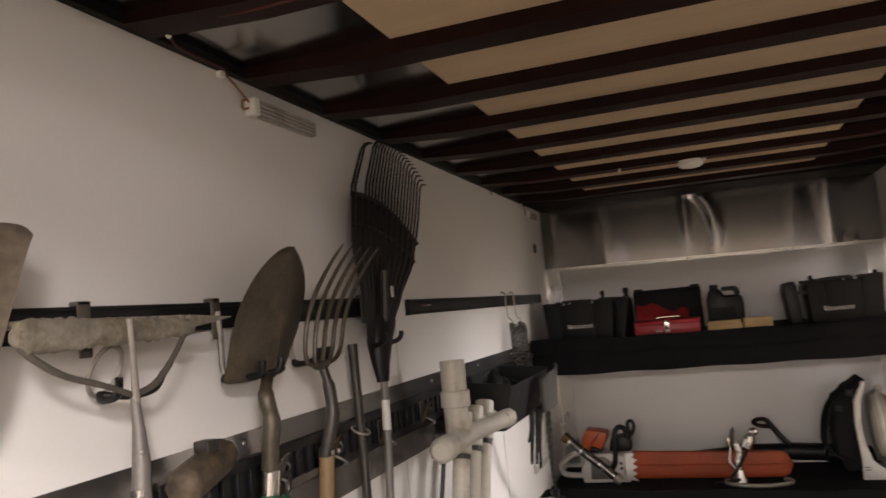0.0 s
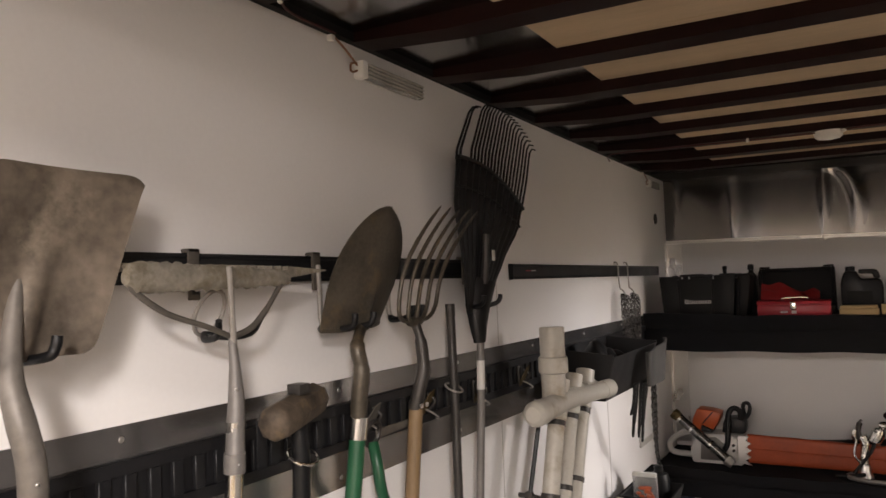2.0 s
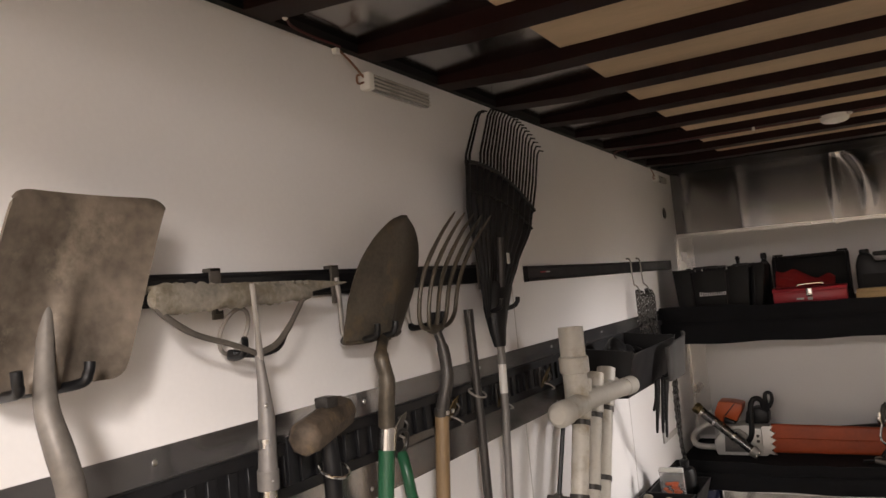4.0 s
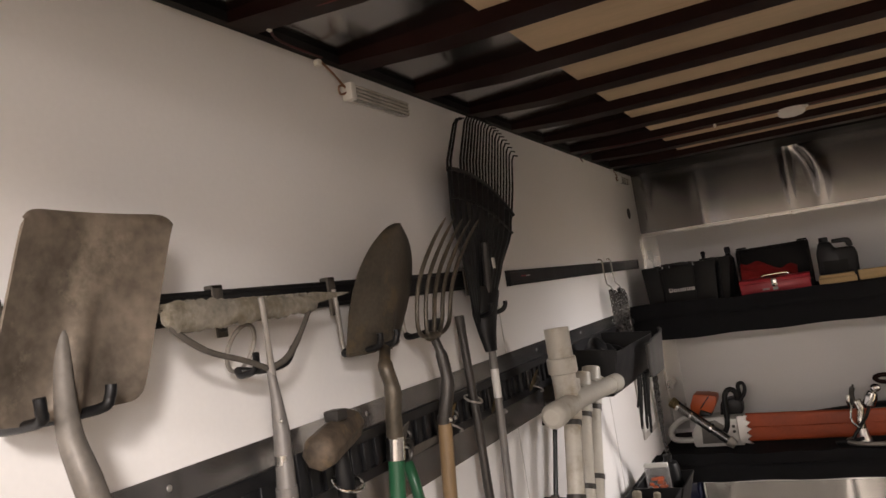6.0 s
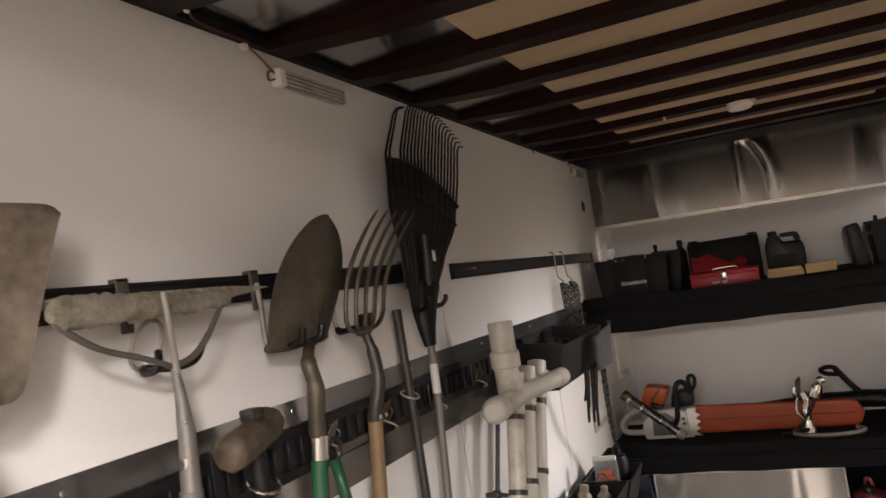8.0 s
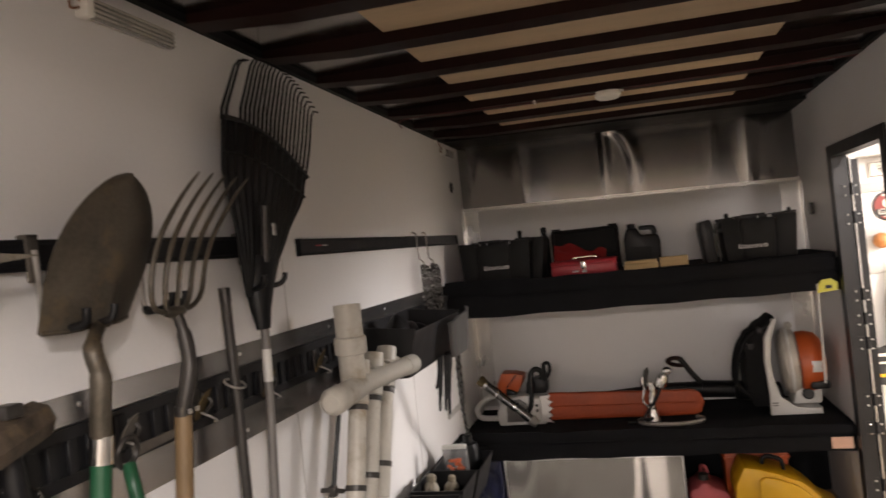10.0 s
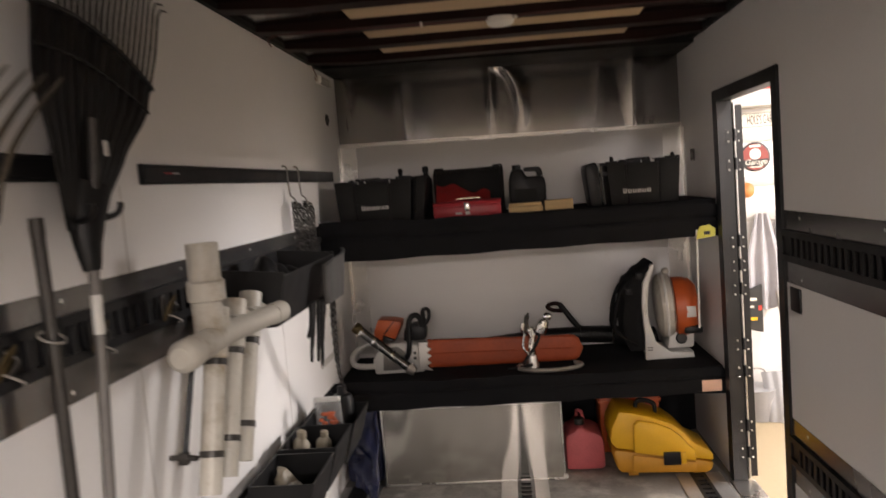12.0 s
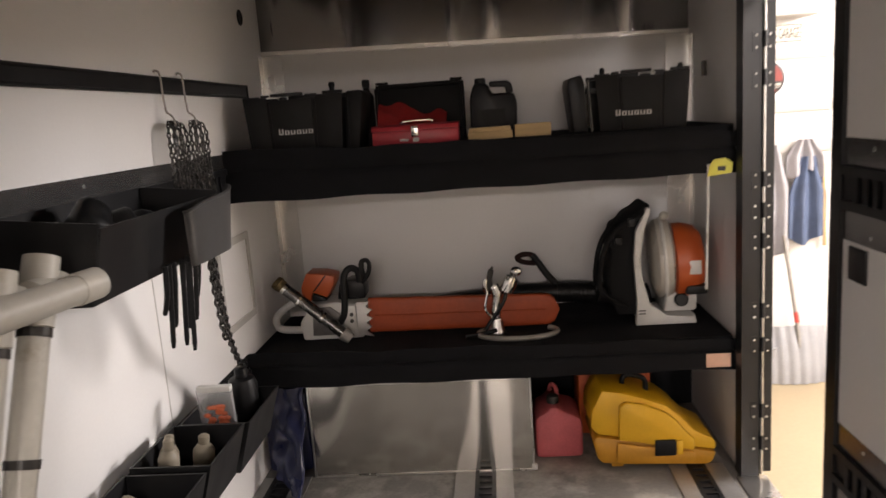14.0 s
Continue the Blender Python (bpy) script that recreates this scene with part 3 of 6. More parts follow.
# ---------- long-handled tools on the left wall ----------
def square_shovel():
    t = thing("square_shovel", None, "large square shovel with a dirty worn steel blade hanging blade up", "shovel", "wall tools")
    tl, tr, br, bl = V(0.155, 1.196, 1.882), V(0.150, 1.440, 1.882), V(0.125, 1.362, 1.606), V(0.125, 1.128, 1.612)

    def f(u, v):
        lo, hi = bl.lerp(br, u), tl.lerp(tr, u)
        p = lo.lerp(hi, v)
        w = 2 * u - 1
        c = 0.020 * w * w - 0.012                                 # sides turned towards the room
        ridge = 0.026 * math.exp(-(w / 0.18) ** 2) * max(0, 1 - v / 0.72)
        edge = 0.006 * math.sin(7 * u + 2) * (1 - v) * 0.4
        roll = -0.006 * max(0, v - 0.96) / 0.04
        drop = -0.014 * (abs(w) ** 14) * (1 if v > 0.5 else -1) * abs(2 * v - 1) ** 8
        return p + V(c * 0.8 + ridge + roll, 0, drop + edge)
    part("blade", sheet(bmesh.new(), f, 36, 30, 0.004), M_SHOVEL, t, "dirty worn steel blade with cement smears")
    part("socket", tb(curve([(0.118, 1.262, 1.77), (0.127, 1.248, 1.70), (0.141, 1.234, 1.64), (0.160, 1.222, 1.585), (0.176, 1.226, 1.53), (0.178, 1.238, 1.47), (0.168, 1.246, 1.38)]), [0.006 + 0.013 * min(1, k / 24) ** 0.8 for k in range(37)], 14), M_DUSTY, t, "dull grey tubular steel socket")
    part("handle", tb([(0.168, 1.246, 1.3795), (0.155, 1.255, 1.10), (0.105, 1.262, 0.45)], 0.0165, 14), M_WOOD, t)
    part("rivet", ball(bmesh.new(), (0.193, 1.236, 1.452), 0.0035), M_ALU, t)
    return t


def bow_rake():
    t = thing("bow_rake", None, "bow rake with a cement-caked head hanging head up", "rake", "wall tools")
    a, b = V(0.155, 1.400, 1.727), V(0.150, 1.770, 1.724)
    n = 46
    bm = bmesh.new()
    rings = []
    for i in range(n + 1):
        u = i / n
        h = (0.027 + 0.004 * noise.noise(V(u * 9, 1, 2))) * (1 - 0.42 * u) * min(1, 0.45 + i / 3)
        ring = []
        for k in range(12):
            q = 2 * math.pi * k / 12
            rough = 1 + 0.16 * noise.noise(V(u * 40, k * 0.9, 4))
            ring.append(bm.verts.new(a.lerp(b, u) + V(0.011 * math.cos(q) * rough, 0, h * math.sin(q) * rough - 0.006 + 0.0015 * math.sin(i * 2.1))))
        rings.append(ring)
    for p, q in zip(rings, rings[1:]):
        for k in range(12):
            bm.faces.new((p[k], p[(k + 1) % 12], q[(k + 1) % 12], q[k]))
    bm.faces.new(rings[0][::-1])
    bm.faces.new(rings[-1])
    part("head_bar", bm, M_CEMENT, t, "cement-caked rake head")
    for k in range(16):
        p = a.lerp(b, (k + 0.5) / 16)
        part("tine", tb([p + V(-0.004, 0, 0.012), p + V(-0.035, 0.002, 0.014), p + V(-0.075, 0.002, 0.006)], [0.005, 0.0045, 0.0025], 6), M_CEMENT, t)
    bm = bmesh.new()
    prism(bm, [(1.765, 1.716), (1.885, 1.731), (1.885, 1.733), (1.765, 1.740)], "x", 0.144, 0.156)
    part("end_tooth", bm, M_CEMENT, t)
    hub = V(0.145, 1.625, 1.612)
    part("bow_arm", tb(curve([a + V(0.002, 0.006, -0.008), (0.155, 1.415, 1.700), (0.155, 1.475, 1.662), (0.152, 1.56, 1.635), hub]), [0.0055] * 12 + [0.005] * 13, 10), M_SOCKET, t)
    part("bow_arm", tb(curve([b + V(0.002, -0.012, -0.008), (0.152, 1.745, 1.700), (0.152, 1.705, 1.655), (0.150, 1.668, 1.625), hub]), [0.005] * 12 + [0.006] * 13, 10), M_SOCKET, t)
    part("tang", tb([(0.168, 1.600, 1.738), (0.166, 1.605, 1.70), (0.158, 1.615, 1.655), (0.148, 1.626, 1.60)], [0.005, 0.005, 0.005, 0.007], 8), M_GREYSTEEL, t)
    part("socket", tb([(0.147, 1.624, 1.612), (0.147, 1.629, 1.56), (0.146, 1.632, 1.50), (0.145, 1.626, 1.40)], [0.007, 0.010, 0.0150, 0.0175], 14), M_POLE, t, "grey steel socket with rivets")
    part("sleeve", tb([(0.145, 1.626, 1.405), (0.143, 1.626, 1.370)], 0.0195, 14), M_POLE, t)
    part("shaft", tb([(0.1455, 1.628, 1.46), (0.142, 1.624, 1.30), (0.115, 1.622, 0.35)], 0.0155, 14), M_CHROME, t, "bright steel shaft")
    for z in (1.52, 1.387):
        part("rivet", ball(bmesh.new(), (0.159, 1.620, z), 0.0035), M_ALU, t)
    return t


def sledge():
    t = thing("sledgehammer", None, "rusty round sledgehammer head hung in the wall track", "hammer", "wall tools")
    a, b = V(0.150, 1.716, 1.436), V(0.082, 1.930, 1.456)
    d = (b - a)
    L = d.length
    part("head", lathe(bmesh.new(), [(0.004, -0.002), (0.024, 0), (0.033, 0.008), (0.036, 0.02), (0.036, L - 0.02), (0.033, L - 0.008), (0.024, L), (0.004, L + 0.002)], a, d, 8), M_RUST, t, "rusty iron head")
    part("hang_strap", bx(0.10, 0.135, 1.815, 1.85, 1.478, 1.500, 0.003), M_DSTEEL, t)
    m = a.lerp(b, 0.55)
    part("handle", tb([m + V(0, 0, 0.043), m, m + V(0.0, 0.006, -0.10), m + V(-0.01, 0.01, -0.35)], [0.014, 0.016, 0.019, 0.018], 12, True, 0.8), M_PLASTIC, t)
    ring = [m + V(0.028 * math.cos(q) + 0.01, 0.034 * math.sin(q), -0.095 - 0.014 * math.cos(q)) for q in [k * 2 * math.pi / 20 for k in range(21)]]
    part("hanger_ring", tb(ring, 0.0035, 8, False), M_CHROME, t, "bright wire hanger ring")
    part("hanger_plate", bx(0.0151, 0.0215, 1.81, 1.84, 1.32, 1.42, 0.002), M_TRACK, t)
    return t


def round_shovel():
    t = thing("round_shovel", None, "pointed shovel with a bronze-dark blade and green handle", "shovel", "wall tools")
    tip, neck = V(0.150, 2.136, 1.886), V(0.105, 2.055, 1.598)
    ax = tip - neck
    side = V(-0.04, 1, 0.02).normalized()
    nrm = ax.cross(side).normalized()
    if nrm.x < 0:
        nrm = -nrm

    def f(u, v):
        w = 2 * u - 1
        # half-width: square shoulders at the neck, pointed rounded tip
        h = 0.140 * (1 - max(0, (v - 0.42) / 0.58) ** 2.1) ** 0.62 if v < 1 else 0.002
        h = h * (0.86 + 0.14 * min(1, v / 0.32))
        c = 0.030 * w * w * (0.5 + 0.5 * (1 - v)) - 0.012
        rib = 0.016 * math.exp(-(w / 0.2) ** 2) * max(0, 1 - v / 0.55)
        return neck + ax * v + side * (h * w) + nrm * (-c + rib)
    part("blade", sheet(bmesh.new(), f, 28, 34, 0.003), M_SHOVEL2, t, "bronze-dark pointed blade with a worn patch")
    for s in (-1, 1):
        part("foot_step", tb([f(0.5 + s * 0.48, 0.005), f(0.5 + s * 0.30, 0.005), f(0.5 + s * 0.17, 0.01)], 0.0055, 8), M_SHOVEL2, t)
    part("socket", tb(curve([neck + ax * 0.22 + nrm * 0.012, neck + ax * 0.05 + nrm * 0.012, V(0.150, 1.994, 1.565), V(0.158, 1.996, 1.51), V(0.150, 1.996, 1.45), V(0.142, 2.000, 1.385)]), [0.008] * 6 + [0.013] * 6 + [0.017] * 6 + [0.019] * 12 + [0.019], 14), M_SHOVEL2, t)
    part("ferrule", tb([(0.1435, 2.0015, 1.404), (0.140, 1.996, 1.355)], 0.0215, 16), M_CHROME, t, "bright steel ferrule")
    part("handle", tb([(0.1405, 1.997, 1.36), (0.125, 1.980, 1.15), (0.085, 1.955, 0.40)], 0.0185, 14), M_GREEN, t, "green fibreglass handle")
    return t


def fork():
    t = thing("garden_fork", None, "five-tined garden fork with a wooden handle", "fork", "wall tools")
    cy = 2.264
    for k in range(5):
        s = (k - 2) / 2
        pts = curve([(0.134, cy + s * 0.012, 1.601), (0.137, cy + s * 0.062, 1.604 + 0.004 * abs(s)), (0.141, 2.270 + s * 0.088, 1.636), (0.148, 2.281 + s * 0.094, 1.70), (0.160, 2.308 + s * 0.098, 1.766), (0.182, 2.358 + s * 0.101, 1.840), (0.202, 2.410 + s * 0.104, 1.897)])
        part("tine", tb(pts, [0.0058] * (len(pts) - 9) + [0.0052, 0.005, 0.0048, 0.0045, 0.0042, 0.0038, 0.0033, 0.0024, 0.001], 8), M_SHOVEL2, t)
    part("crotch", ball(bmesh.new(), (0.134, cy, 1.600), 0.018, (0.8, 2.2, 0.75)), M_SHOVEL2, t)
    part("socket", tb(curve([(0.133, cy, 1.605), (0.145, cy + 0.008, 1.55), (0.150, cy + 0.008, 1.48), (0.140, cy - 0.002, 1.42), (0.132, cy - 0.006, 1.385)]), [0.012] * 6 + [0.016] * 6 + [0.018] * 13, 12), M_DSTEEL, t, "dark socket with worn paint")
    part("ferrule", tb([(0.1335, cy - 0.005, 1.398), (0.131, cy - 0.006, 1.378)], 0.0195, 14), M_DSTEEL, t)
    for dy in (-0.012, 0.014):
        part("stud", bx(0.1505, 0.1565, cy + dy - 0.005, cy + dy + 0.005, 1.383, 1.393, 0.001), M_ALU, t, "bright stud")
    part("handle", tb([(0.1325, cy - 0.006, 1.384), (0.118, cy - 0.018, 1.15), (0.085, cy - 0.04, 0.45)], 0.0185, 14), M_WOOD, t, "varnished wooden handle")
    return t


def leaf_rake():
    t = thing("leaf_rake", None, "black plastic fan leaf rake with a grey pole hanging fan up", "rake", "wall tools")

    def outline(u, v):
        """The fan: u across, v from the throat to the tine tips."""
        w = 2 * u - 1
        z = 1.60 + v * (0.67 - 0.07 * u + 0.06 * (1 - w * w))
        k = min(3, int(v / 0.25))
        f = (v - 0.25 * k) / 0.25
        f = f if k in (0, 3) else f * f * (3 - 2 * f) * 0.5 + f * 0.5
        halves, mids = (0.055, 0.142, 0.241, 0.265, 0.236), (2.735, 2.798, 2.854, 2.900, 2.980)
        half = halves[k] + (halves[k + 1] - halves[k]) * f
        y = mids[k] + (mids[k + 1] - mids[k]) * f + w * half
        return V(0.066 + 0.012 * v, y, z)

    def vb(u):
        return 0.735 - 0.13 * u
    part("fan", sheet(bmesh.new(), lambda u, v: outline(u, v * vb(u)) + V(0.004 * math.sin(u * 22 * math.pi) * v, 0, 0), 66, 10, 0.005), M_PLASTIC, t, "solid ribbed plastic fan")
    part("cross_rib", tb([outline(k / 20, vb(k / 20) * 0.985) + V(0.006, 0, 0) for k in range(21)], 0.007, 8), M_PLASTIC, t)
    part("cross_rib", tb([outline(k / 20, vb(k / 20) * 0.80) + V(0.005, 0, 0) for k in range(21)], 0.004, 8), M_PLASTIC, t)
    n = 22
    for k in range(n):
        u = k / (n - 1)
        if 1 < k < 4:
            continue
        pts = [outline(u, vb(u) - 0.02), outline(u, 0.76), outline(u, 0.88), outline(u, 0.955), outline(u, 0.988) + V(0.005, 0.004, -0.002), outline(u, 0.995) + V(0.018, 0.012, -0.010)]
        part("tine", tb(pts, [0.0044, 0.0042, 0.0038, 0.0036, 0.0034, 0.0025], 6), M_PLASTIC, t)
    part("throat", tb([(0.070, 2.778, 1.70), (0.070, 2.745, 1.62), (0.074, 2.736, 1.56), (0.078, 2.734, 1.505)], [0.050, 0.042, 0.030, 0.020], 14, True, 0.6), M_PLASTIC, t)
    part("pole_clasp", tb([(0.092, 2.785, 1.85), (0.088, 2.765, 1.69)], 0.012, 10), M_DSTEEL, t, "dark pole end clasped in the fan")
    part("pale_tab", bx(0.100, 0.104, 2.80, 2.818, 1.765, 1.80, 0.001, Matrix.Identity(4)), M_SAWWHITE, t, "small pale plastic tab")
    part("pole", tb([(0.079, 2.738, 1.53), (0.078, 2.725, 1.30), (0.065, 2.66, 0.50)], 0.0125, 14), M_POLE, t, "grey metal pole")
    part("pole_label", tb([(0.0787, 2.7335, 1.45), (0.0783, 2.7284, 1.36)], 0.0131, 14), M_SAWWHITE, t, "worn pale label")
    return t


def rod():
    t = thing("pry_bar", None, "black steel bar hanging upright on the wall", "steel bar", "wall tools")
    part("shaft", tb([(0.056, 2.590, 1.628), (0.068, 2.578, 1.30), (0.080, 2.555, 0.80)], 0.0135, 14), M_DSTEEL, t)
    part("end_sleeve", hollow(bmesh.new(), (0.0573, 2.589, 1.595), (0.0557, 2.5902, 1.634), 0.0145, 0.010), M_DSTEEL, t)
    ring = [(0.064 + 0.024 * math.cos(q), 2.581 + 0.028 * math.sin(q), 1.385 - 0.012 * math.cos(q)) for q in [k * 2 * math.pi / 20 for k in range(21)]]
    part("hanger_ring", tb(ring, 0.0035, 8, False), M_GREYSTEEL, t)
    return t


square_shovel()
bow_rake()
sledge()
round_shovel()
fork()
rod()
leaf_rake()


def track_clip(y, z, brass):
    """A spring fitting snapped into the wall track with its tongue standing out."""
    t = thing("track_fitting", None, "small spring steel fitting snapped into the wall track", "track fitting", "track fittings")
    part("body", bx(0.0152, 0.024, y - 0.014, y + 0.014, z - 0.035, z + 0.035, 0.003), M_DSTEEL if brass else M_TRACK, t)
    leaf = prism(bmesh.new(), [(-0.004, -0.045), (0.010, -0.036), (0.018, -0.010), (0.015, 0.016), (0.004, 0.040), (-0.012, 0.026), (-0.018, -0.004), (-0.014, -0.034)], "x", 0.0, 0.003)
    bmesh.ops.transform(leaf, matrix=pose(0.038, y, z, -18, 22, 0), verts=leaf.verts[:])
    part("lever", leaf, M_BRASS if brass else M_SOCKET, t, "leaf-shaped dull brass lever")
    part("tongue", tb(curve([(0.024, y, z - 0.02), (0.055, y - 0.004, z - 0.030), (0.062, y + 0.016, z - 0.045), (0.045, y + 0.034, z - 0.052)]), 0.0032, 8), M_GREYSTEEL, t, "bent wire tongue")
    part("spring", tb(curve([(0.03, y + 0.012, z + 0.02), (0.052, y + 0.018, z), (0.03, y + 0.014, z - 0.03)]), 0.004, 8), M_DSTEEL, t)
    return t


for y, z, br in ((2.20, 1.365, False), (2.47, 1.36, True), (2.80, 1.345, True), (3.16, 1.35, True), (3.42, 1.35, False)):
    track_clip(y, z, br)

# green hand tool hanging behind the shovel's handle
t = thing("hedge_shears", None, "green-handled hand shears hung beside the fork", "shears", "wall tools")
part("pivot_ring", tb([(0.075 + 0.006 * math.cos(q), 2.145 + 0.030 * math.sin(q), 1.335 + 0.030 * math.cos(q)) for q in [k * 2 * math.pi / 20 for k in range(21)]], 0.006, 8, False), M_DSTEEL, t)
part("blade", prism(bmesh.new(), [(2.165, 1.318), (2.30, 1.322), (2.39, 1.335), (2.30, 1.340), (2.165, 1.340)], "x", 0.070, 0.074), M_SOCKET, t)
part("grip", tb(curve([(0.08, 2.14, 1.31), (0.10, 2.125, 1.27), (0.105, 2.135, 1.20), (0.09, 2.19, 1.12), (0.08, 2.24, 1.06)]), 0.014, 10), M_GREEN, t, "green moulded grip")


# ---------- PVC rod rack ----------
def pvc_rack():
    t = thing("pvc_pipe_rack", None, "cream PVC pipe rack with three hanging tubes strapped to the wall", "pipe rack")
    X = 0.17
    y0 = 3.105
    zt = 1.262
    bm = hollow(bmesh.new(), (X, y0 + 0.01, 1.395), (X, y0 + 0.012, 1.528), 0.0445, 0.0395, 28)
    part("top_pipe", bm, M_PVC, t, "cream open pipe with brown stains")
    part("coupling", lathe(bmesh.new(), [(0.046, 0), (0.0525, 0.005), (0.0525, 0.055), (0.0475, 0.06)], (X, y0 + 0.01, 1.365), (0, 0, 1), 28), M_PVC, t)
    part("neck", lathe(bmesh.new(), [(0.046, 0), (0.042, 0.03), (0.042, 0.075), (0.044, 0.13)], (X, y0 + 0.006, 1.25), (0, 0, 1), 28), M_PVC, t)
    part("cross_pipe", tb([(X + 0.012, 2.915, zt - 0.006), (X + 0.014, 3.06, zt - 0.003), (X + 0.018, 3.16, zt), (X + 0.072, 3.47, zt)], [0.040, 0.039, 0.034, 0.031], 24), M_PVC, t)
    part("left_cap", lathe(bmesh.new(), [(0.026, 0), (0.038, 0.010), (0.0425, 0.02), (0.0425, 0.075), (0.041, 0.085)], (X + 0.012, 2.89, zt - 0.006), (0, 1, 0), 24), M_PVC, t)
    part("right_end", hollow(bmesh.new(), (X + 0.066, 3.445, zt), (X + 0.076, 3.512, zt), 0.035, 0.027, 24), M_PVC, t)
    for i, (yt, yb) in enumerate(((3.175, 3.00), (3.315, 3.12), (3.455, 3.24))):
        d = V(0.0, yb - yt, 0.855 - 1.335)
        top = V(X, yt, 1.335)
        part("tee_cup", hollow(bmesh.new(), top, top + d * 0.28, 0.036, 0.029, 24), M_PVC, t)
        part("tee_arm", tb([top + d * 0.15 + V(0.014, -0.045, 0.0), top + d * 0.15 + V(0.014, 0.055, 0.0)], 0.0375, 22), M_PVC, t)
        part("tube", hollow(bmesh.new(), top + d * 0.27, top + d, 0.0305, 0.025, 24), M_PVC, t, "long cream tube with grimy lower end")
        for f in (0.285, 0.775):
            part("strap", hollow(bmesh.new(), top + d * f, top + d * (f + 0.035), 0.0335, 0.0308, 24), M_DSTEEL, t, "dark metal strap")
    for z, y in ((1.195, 3.12), (0.955, 3.02)):
        part("bracket_bar", tb([(0.06, y, z), (0.10, y, z), (0.14, y - 0.01, z)], 0.008, 8), M_DSTEEL, t)
    part("back_bar", tb([(0.11, 3.11, 1.20), (0.10, 3.02, 0.95)], 0.0085, 8), M_PLASTIC, t)
    part("bar_clamp", bx(0.085, 0.112, 3.010, 3.032, 0.935, 0.968, 0.003), M_DSTEEL, t)
    return t


pvc_rack()


# ---------- trays on the high track ----------
def tray():
    t = thing("wall_tray", None, "dark plastic tray clipped on the wall track filled with black gear", "tray")
    y0, y1 = 3.52, 4.22
    part("near_side", prism(bmesh.new(), [(0.016, 1.205), (0.225, 1.205), (0.266, 1.388), (0.016, 1.412)], "y", y0, y0 + 0.006), M_BIN, t)
    part("far_side", prism(bmesh.new(), [(0.016, 1.205), (0.225, 1.205), (0.266, 1.388), (0.016, 1.412)], "y", y1 - 0.006, y1), M_BIN, t)
    part("front", prism(bmesh.new(), [(0.219, 1.205), (0.225, 1.205), (0.266, 1.378), (0.260, 1.378)], "y", y0 + 0.0065, y1 - 0.0065), M_BIN, t)
    part("bottom", bx(0.016, 0.218, y0 + 0.0065, y1 - 0.0065, 1.205, 1.211), M_BIN, t)
    part("back", bx(0.0155, 0.021, y0 + 0.0065, y1 - 0.0065, 1.212, 1.41), M_BIN, t)
    return t


tray()
random.seed(4)
for i, (y, x, r, h) in enumerate(((3.62, 0.10, 0.055, 0.13), (3.74, 0.12, 0.06, 0.17), (3.88, 0.11, 0.06, 0.14), (4.0, 0.12, 0.05, 0.13))):
    bm = ball(bmesh.new(), (x, y, 1.212 + h * 0.62), r, (1.1, 1.15, h * 0.62 / r), 3)
    for v in bm.verts:
        v.co += V(*[0.02 * noise.noise(v.co * 14 + V(i * 3, j * 5, 1)) for j in range(3)])
        v.co.z = max(v.co.z, 1.2125)
    solid("work_glove", bm, M_PLASTIC, "crumpled black work glove stuffed in the tray", "glove", "tray contents")
t = thing("tape_roll", None, "small tan tape roll lying in the tray", "tape roll")
part("roll", hollow(bmesh.new(), (0.20, 3.98, 1.30), (0.20, 4.02, 1.305), 0.04, 0.022), M_LINER, t)


def caddy():
    t = thing("hanging_caddy", None, "smoky grey plastic caddy hooked over the tray edge", "caddy")
    y0, y1 = 3.86, 4.20

    def f(u, v):
        a = (u - 0.5) * math.pi * 0.9
        c, d = math.cos(a), math.sin(a)
        return (0.272 + 0.055 * abs(c) ** 0.3 * (0.75 + 0.25 * v), (y0 + y1) / 2 + 0.165 * math.copysign(abs(d) ** 0.4, d) * (0.85 + 0.15 * v), 1.215 + v * (0.165 + 0.02 * d))
    part("shell", sheet(bmesh.new(), f, 40, 6, 0.004), M_SMOKED, t)
    part("rim", tb([V(*f(k / 20, 1.0)) + V(0, 0, 0.003) for k in range(21)], 0.005, 8), M_SMOKED, t, "rolled rim")
    part("shell_floor", bx(0.2735, 0.305, y0 + 0.04, y1 - 0.04, 1.222, 1.228), M_BIN, t)
    return t


caddy()


# ---------- chains and straps hanging near the shelf ----------
def chain(bm, pts, link, r):
    pts = [Vector(p) for p in pts]
    total = sum((b - a).length for a, b in zip(pts, pts[1:]))
    n = max(2, int(total / link))
    line = curve(pts, 12)
    cum = [0.0]
    for a, b in zip(line, line[1:]):
        cum.append(cum[-1] + (b - a).length)
    j = 0
    for k in range(n):
        s = (k + 0.5) * cum[-1] / n
        while j < len(cum) - 2 and cum[j + 1] < s:
            j += 1
        p = line[j].lerp(line[j + 1], (s - cum[j]) / max(1e-6, cum[j + 1] - cum[j]))
        d = (line[j + 1] - line[j]).normalized()
        n1 = d.orthogonal().normalized()
        n2 = d.cross(n1)
        e = n1 if k % 2 else n2
        ring = [p + d * (link * 0.72 * math.cos(q)) + e * (link * 0.36 * math.sin(q)) for q in [i * 2 * math.pi / 10 for i in range(11)]]
        tube(bm, ring, r, 5, False)
    return bm


